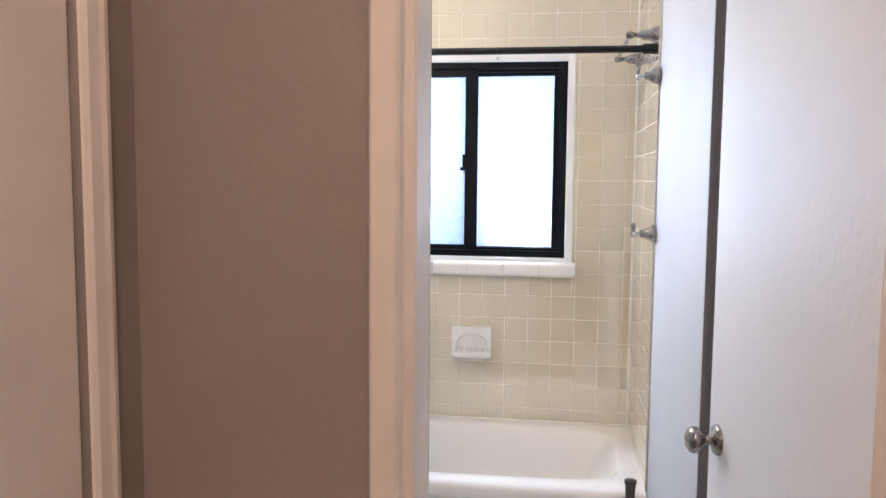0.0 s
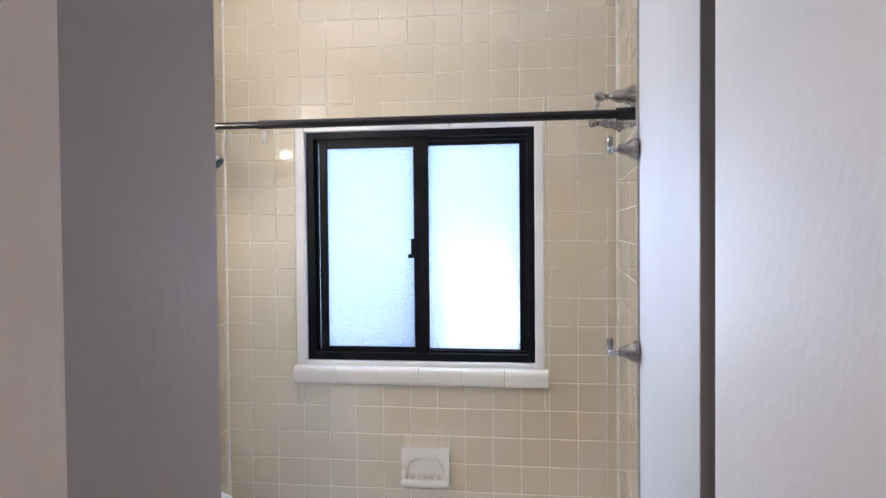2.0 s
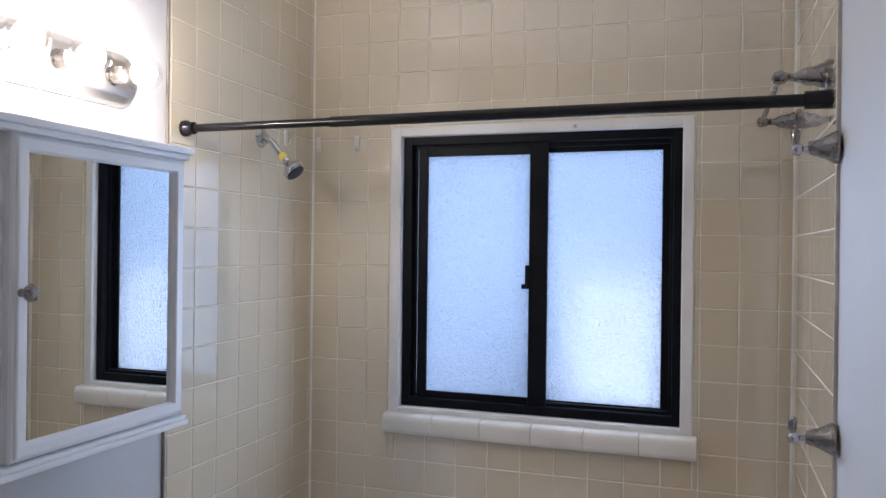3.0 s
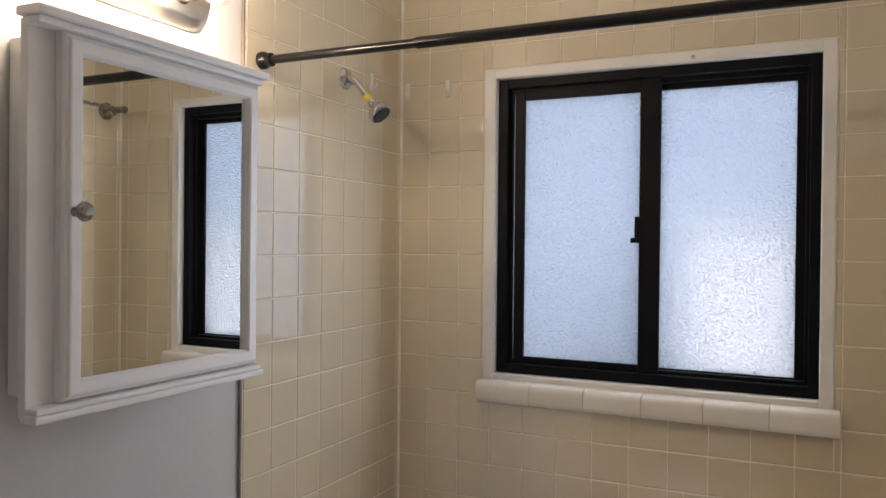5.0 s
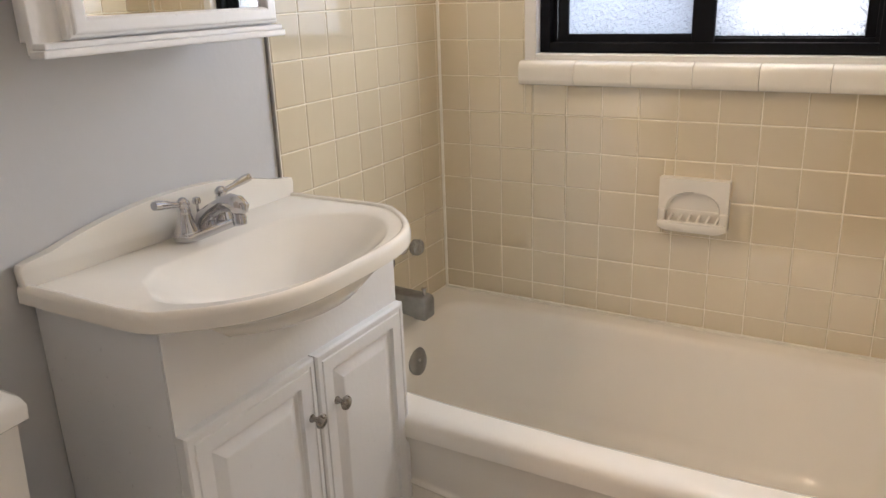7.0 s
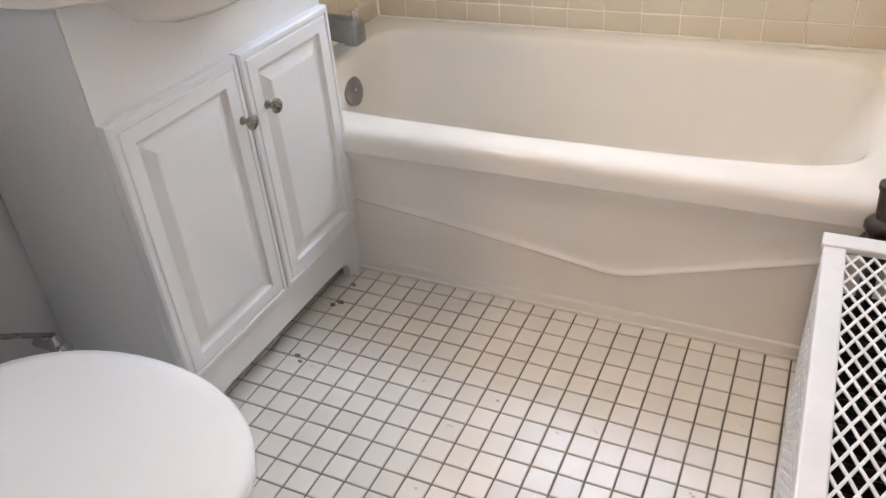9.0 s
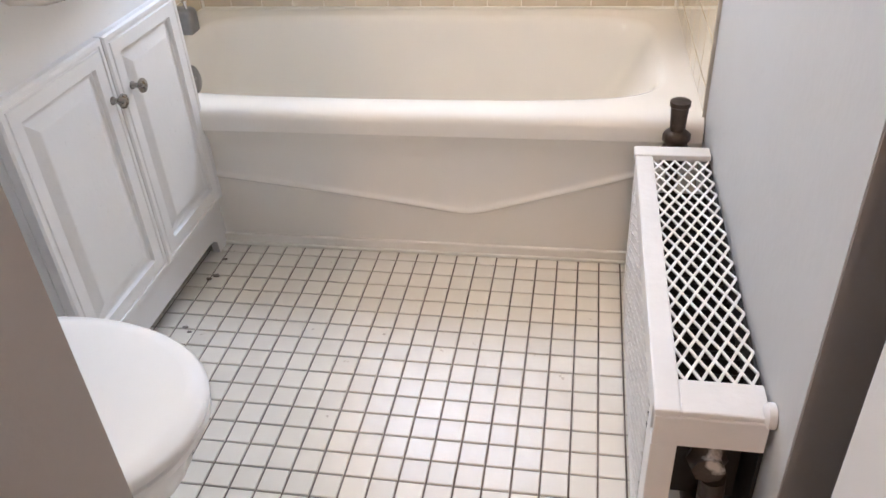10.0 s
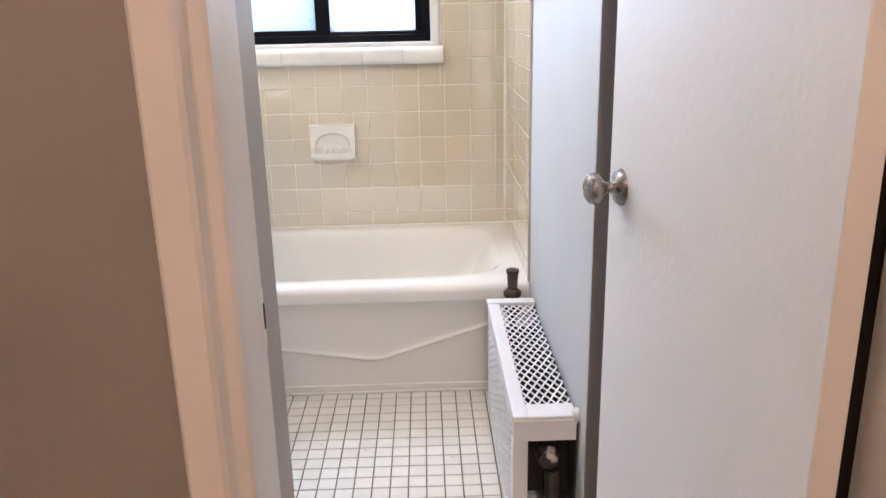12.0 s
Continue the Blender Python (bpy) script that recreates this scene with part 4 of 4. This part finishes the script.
add("leg", box(RX0 + 0.004, RX0 + 0.036, RY1 - 0.03, RY1 - 0.002, 0.0, RZ - 0.012, 0.002), "cover_metal", rc)
add("wall_bracket", lathe([(0, 0), (0, 0.018), (0.010, 0.018), (0.014, 0.012), (0.015, 0)], (XR - 0.001, RY0 + 0.012, RZ - 0.006), (-1, 0, 0), 14), "cover_metal", rc, "", True)
# expanded-metal mesh, strand by strand
bm = bmesh.new()
gx0, gx1, gy0, gy1 = RX0 + 0.034, RX1 + 0.004, RY0 + 0.068, RY1 - 0.036
px, py = 0.0225, 0.0450
zm = RZ - 0.0075


def strand(bm, a, b, w, h):
    d = (b - a).normalized()
    s = Vector((-d.y, d.x, 0)) * w / 2
    lo = [bm.verts.new(p + o + Vector((0, 0, zz))) for p in (a, b) for o in (s, -s) for zz in (0, h)]
    for q in ((0, 1, 3, 2), (4, 6, 7, 5), (0, 4, 5, 1), (2, 3, 7, 6), (1, 5, 7, 3), (0, 2, 6, 4)):
        bm.faces.new([lo[i] for i in q])


nx, ny = int((gx1 - gx0) / px) + 1, int((gy1 - gy0) / py)
for i in range(nx):
    for j in range(ny + 1):
        cx, cy = gx0 + i * px, gy0 + j * py
        for sx, sy in ((1, 1), (1, -1), (-1, 1), (-1, -1)):
            a = Vector((cx + sx * px / 2, cy, zm))
            b = Vector((cx, cy + sy * py / 2, zm + 0.0012))
            if gx0 - 0.012 <= min(a.x, b.x) and max(a.x, b.x) <= gx1 and gy0 - 0.01 <= b.y <= gy1 + 0.01:
                strand(bm, a, b, 0.0042, 0.0030)
add("mesh_grille", bm, "cover_metal", rc, "white expanded-metal diamond mesh")
bm = bmesh.new()
fy0, fy1, fz0, fz1 = RY0 + 0.056, RY1 - 0.056, 0.056, RZ - 0.046
for i in range(int((fy1 - fy0) / py) + 1):
    for j in range(int((fz1 - fz0) / px) + 1):
        cy, cz = fy0 + (i + 0.5) * py, fz0 + (j + 0.5) * px
        for sy, sz in ((1, 1), (1, -1), (-1, 1), (-1, -1)):
            a, b = Vector((cz + sz * px / 2, cy, 0)), Vector((cz, cy + sy * py / 2, 0.0012))
            if fz0 - 0.004 <= min(a.x, b.x) and max(a.x, b.x) <= fz1 + 0.008 and fy0 <= b.y <= fy1:
                strand(bm, a, b, 0.0042, 0.0022)
bm.transform(Matrix(((0, 0, -1, RX0 + 0.0042), (0, 1, 0, 0), (1, 0, 0, 0), (0, 0, 0, 1))))
add("front_grille", bm, "cover_metal", rc, "white expanded-metal diamond mesh")

rad = thing("radiator", "dark finned radiator with peeling painted pipes inside the cover", "radiator", 1.43, 2.2, 0)
for k in range(36):
    y = 1.915 + k * 0.0175
    add("fin", box(1.366, 1.492, y, y + 0.0016, 0.13, 0.318), "dark_iron", rad)
# added dark sheet covers the grey wall, so the cover's inside looks shaded
add("back_shield", box(1.496, 1.501, 1.85, 2.60, 0.03, 0.36), "dark_iron", rad, "dark sheet added behind the fins for the shade inside")
add("header_pipe", tube([(1.438, 1.885, 0.115), (1.438, 2.50, 0.115)], 0.022, 14), "iron", rad, "", True)
add("header_pipe", tube([(1.438, 1.885, 0.265), (1.438, 2.50, 0.265)], 0.022, 14), "iron", rad, "", True)
add("end_fitting", lathe([(0, 0), (0, 0.026), (0.012, 0.030), (0.02, 0.022), (0.035, 0.024), (0.036, 0)], (1.435, 1.885, 0.255), (0, -1, 0), 8), "iron", rad, "", True)
add("riser_pipe", tube([(1.45, 1.862, 0.0), (1.45, 1.862, 0.11), (1.447, 1.870, 0.22)], [0.021, 0.021, 0.019], 14), "iron", rad, "", True)
vv = thing("radiator_valve", "dark bronze radiator valve standing by the tub", "radiator valve", 1.437, 2.662, 0)
add("riser", tube([(1.437, 2.662, 0.0), (1.437, 2.662, 0.33)], 0.014, 14), "iron", vv, "", True)
add("body", lathe([(0, 0), (0, 0.026), (0.012, 0.032), (0.04, 0.032), (0.05, 0.024), (0.06, 0.030), (0.075, 0.030), (0.085, 0.018), (0.086, 0)], (1.437, 2.662, 0.315), (0, 0, 1), 8), "bronze", vv, "", True)
add("stem_cap", lathe([(0, 0), (0, 0.016), (0.03, 0.0175), (0.058, 0.019), (0.060, 0.022), (0.070, 0.022), (0.073, 0.017), (0.074, 0)], (1.437, 2.662, 0.395), (0, 0, 1), 18), "bronze", vv, "", True)

deb = thing("floor_debris", "dried caulk crumbs beside the vanity foot", "debris", 0.33, 2.45, 0)
for x, y, r in ((0.318, 2.640, 0.006), (0.325, 2.565, 0.008), (0.312, 2.550, 0.006), (0.335, 2.36, 0.006), (0.352, 2.345, 0.005)):
    bm = bmesh.new()
    bmesh.ops.create_icosphere(bm, subdivisions=1, radius=r, matrix=Matrix.Translation((x, y, r * 0.4)) @ Matrix.Diagonal((1.5, 0.9, 0.5, 1)))
    for v in bm.verts:
        v.co += noise.noise_vector(v.co * 200) * r * 0.3
    add("crumb", bm, "edge", deb)

# ---- corner beads and edge trims ----
for x, nm in ((XL + 0.006, "west"), (XR - 0.006, "east")):
    structure("trim_corner_" + nm, lathe([(0, 0), (0, 0.008), (CEIL - TUB_TOP - 0.001, 0.008), (CEIL - TUB_TOP - 0.001, 0)], (x, YB - 0.006, TUB_TOP), (0, 0, 1), 10), "caulk", "white caulk bead in the tiled corner", "trim")
structure("trim_tub_caulk", box(X0 + 0.01, X1 - 0.01, YB - 0.014, YB - 0.002, TUB_TOP - 0.002, TUB_TOP + 0.008, 0.003), "caulk", "white caulk bead along the tub", "trim")
# shadow line beside the tiles is coloured into these strips, weaker on the east
structure("trim_tile_edge", box(XL - 0.001, XL + 0.0075, YT - 0.004, YT + 0.002, 0.0, CEIL, 0.001), "edge", "thin tile edge on the wall, shadow line put into its colour", "trim")
structure("trim_tile_edge_east", box(XR - 0.0075, XR + 0.001, YT - 0.004, YT + 0.002, 0.0, CEIL, 0.001), "edge_light", "thin tile edge on the wall, shadow line put into its colour", "trim")

# ---- tiles, piece by piece ----
TP, TZ, GAP, TH = 0.1060, 0.1060, 0.0024, 0.0065


def tile_mesh(w, h, th, edge, mat):
    """A pillowed tile lying in its own plane, facing +z."""
    e = min(edge, w * 0.3, h * 0.3)
    v = [(sx * w / 2, sy * h / 2, 0) for sx, sy in ((-1, -1), (1, -1), (1, 1), (-1, 1))]
    v += [(x, y, th * 0.72) for x, y, z in v[:4]]
    v += [(math.copysign(abs(x) - e, x), math.copysign(abs(y) - e, y), th) for x, y, z in v[:4]]
    f = [(i, (i + 1) % 4, 4 + (i + 1) % 4, 4 + i) for i in range(4)] + [(4 + i, 4 + (i + 1) % 4, 8 + (i + 1) % 4, 8 + i) for i in range(4)] + [(8, 9, 10, 11)]
    me = bpy.data.meshes.new("tile")
    me.from_pydata(v, [], f)
    me.materials.append(M[mat])
    return me


shapes = {}


def lay_tile(u0, u1, v0, v1, place, parent, mat, th, edge):
    """One tile over a cell of the grid; place turns (u, v) into a pose."""
    w, h = u1 - u0 - GAP, v1 - v0 - GAP
    if w < 0.006 or h < 0.006:
        return
    key = (round(w, 4), round(h, 4), mat)
    if key not in shapes:
        shapes[key] = tile_mesh(w, h, th, edge, mat)
    ob = new("tile", shapes[key])
    ob.parent = parent
    m = place((u0 + u1) / 2, (v0 + v1) / 2)
    ob.matrix_world = m @ pose(0, 0, 0, random.uniform(-0.22, 0.22), random.uniform(-0.22, 0.22), 0)
    return ob


def cells(start, step, lo, hi):
    k = math.floor((lo - start) / step)
    out = []
    while start + k * step < hi - 1e-6:
        a, b = max(start + k * step, lo), min(start + (k + 1) * step, hi)
        out.append((a, b))
        k += 1
    return out


def minus_hole(a, b, c, d, hole):
    """A cell less a hole that cuts it from one side."""
    x0, x1, z0, z1 = hole
    if b <= x0 or a >= x1 or d <= z0 or c >= z1:
        return [(a, b, c, d)]
    out = []
    if a < x0:
        out.append((a, x0, c, d))
    if b > x1:
        out.append((x1, b, c, d))
    a2, b2 = max(a, x0), min(b, x1)
    if c < z0:
        out.append((a2, b2, c, z0))
    if d > z1:
        out.append((a2, b2, z1, d))
    return out


ZR = cells(1.100, TZ, TUB_TOP + 0.004, CEIL)
hole_window = (WX0 - 0.008, WX1 + 0.008, 1.088, WZ1 + 0.006)
hole_soap = (SX0 + 0.004, SX1 - 0.004, SZ0 + 0.004, SZ1 - 0.004)
for c, d in ZR:
    for a, b in cells(1.4565, TP, XL + 0.006, XR - 0.006):
        for r in minus_hole(a, b, c, d, hole_window):
            for q in minus_hole(*r, hole_soap):
                lay_tile(*q, lambda u, v: pose(u, YB - 0.0005, v, 90, 0, 0), wall_north, "tile", TH, 0.0022)
backing_w = structure("wall_tile_west", box(XL, XL + 0.0052, YT, YB, TUB_TOP - 0.05, CEIL), "grout", "cream square wall tiles with pale grout", "wall")
backing_e = structure("wall_tile_east", box(XR - 0.0052, XR, YT, YB, TUB_TOP - 0.05, CEIL), "grout", "cream square wall tiles with pale grout", "wall")
for c, d in ZR:
    for a, b in cells(2.741, 0.105, YT + 0.002, YB - 0.008):
        lay_tile(a, b, c, d, lambda u, v: pose(XL + 0.0008, u, v, 90, 0, 90), backing_w, "tile", TH, 0.0022)
        lay_tile(a, b, c, d, lambda u, v: pose(XR - 0.0008, u, v, 90, 0, -90), backing_e, "tile", TH, 0.0022)

# floor tiles: the open floor singly, the rest joined
FPX, FPY = 0.0518, 0.0536
GAP = 0.0036
rest_v, rest_f = [], []
for a, b in cells(1.190, FPX, XL + 0.002, 1.69):
    for c, d in cells(2.679, FPY, YS, YT - 0.012):
        x, y = (a + b) / 2, (c + d) / 2
        if 0.30 < x < 1.36 and 1.97 < y < YT:
            lay_tile(a, b, c, d, lambda u, v: pose(u, v, -0.004), floor, "floor_tile", 0.0042, 0.0016)
        elif y < 1.76 or x < XR:
            w, h, e, o = (b - a - GAP) / 2, (d - c - GAP) / 2, 0.0016, len(rest_v)
            if w < 0.004 or h < 0.004:
                continue
            for k, z in ((0, -0.004), (0, -0.001), (e, 0.0002)):
                rest_v += [(x - w + k, y - h + k, z), (x + w - k, y - h + k, z), (x + w - k, y + h - k, z), (x - w + k, y + h - k, z)]
            for lv in (0, 4):
                rest_f += [(o + lv + i, o + lv + (i + 1) % 4, o + lv + 4 + (i + 1) % 4, o + lv + 4 + i) for i in range(4)]
            rest_f.append((o + 8, o + 9, o + 10, o + 11))
me = bpy.data.meshes.new("floor_tiles")
me.from_pydata(rest_v, [], rest_f)
me.materials.append(M["floor_tile"])
tagged(new("floor_tiles", me), "small square white ceramic floor tiles", "", "", "stuff").parent = floor
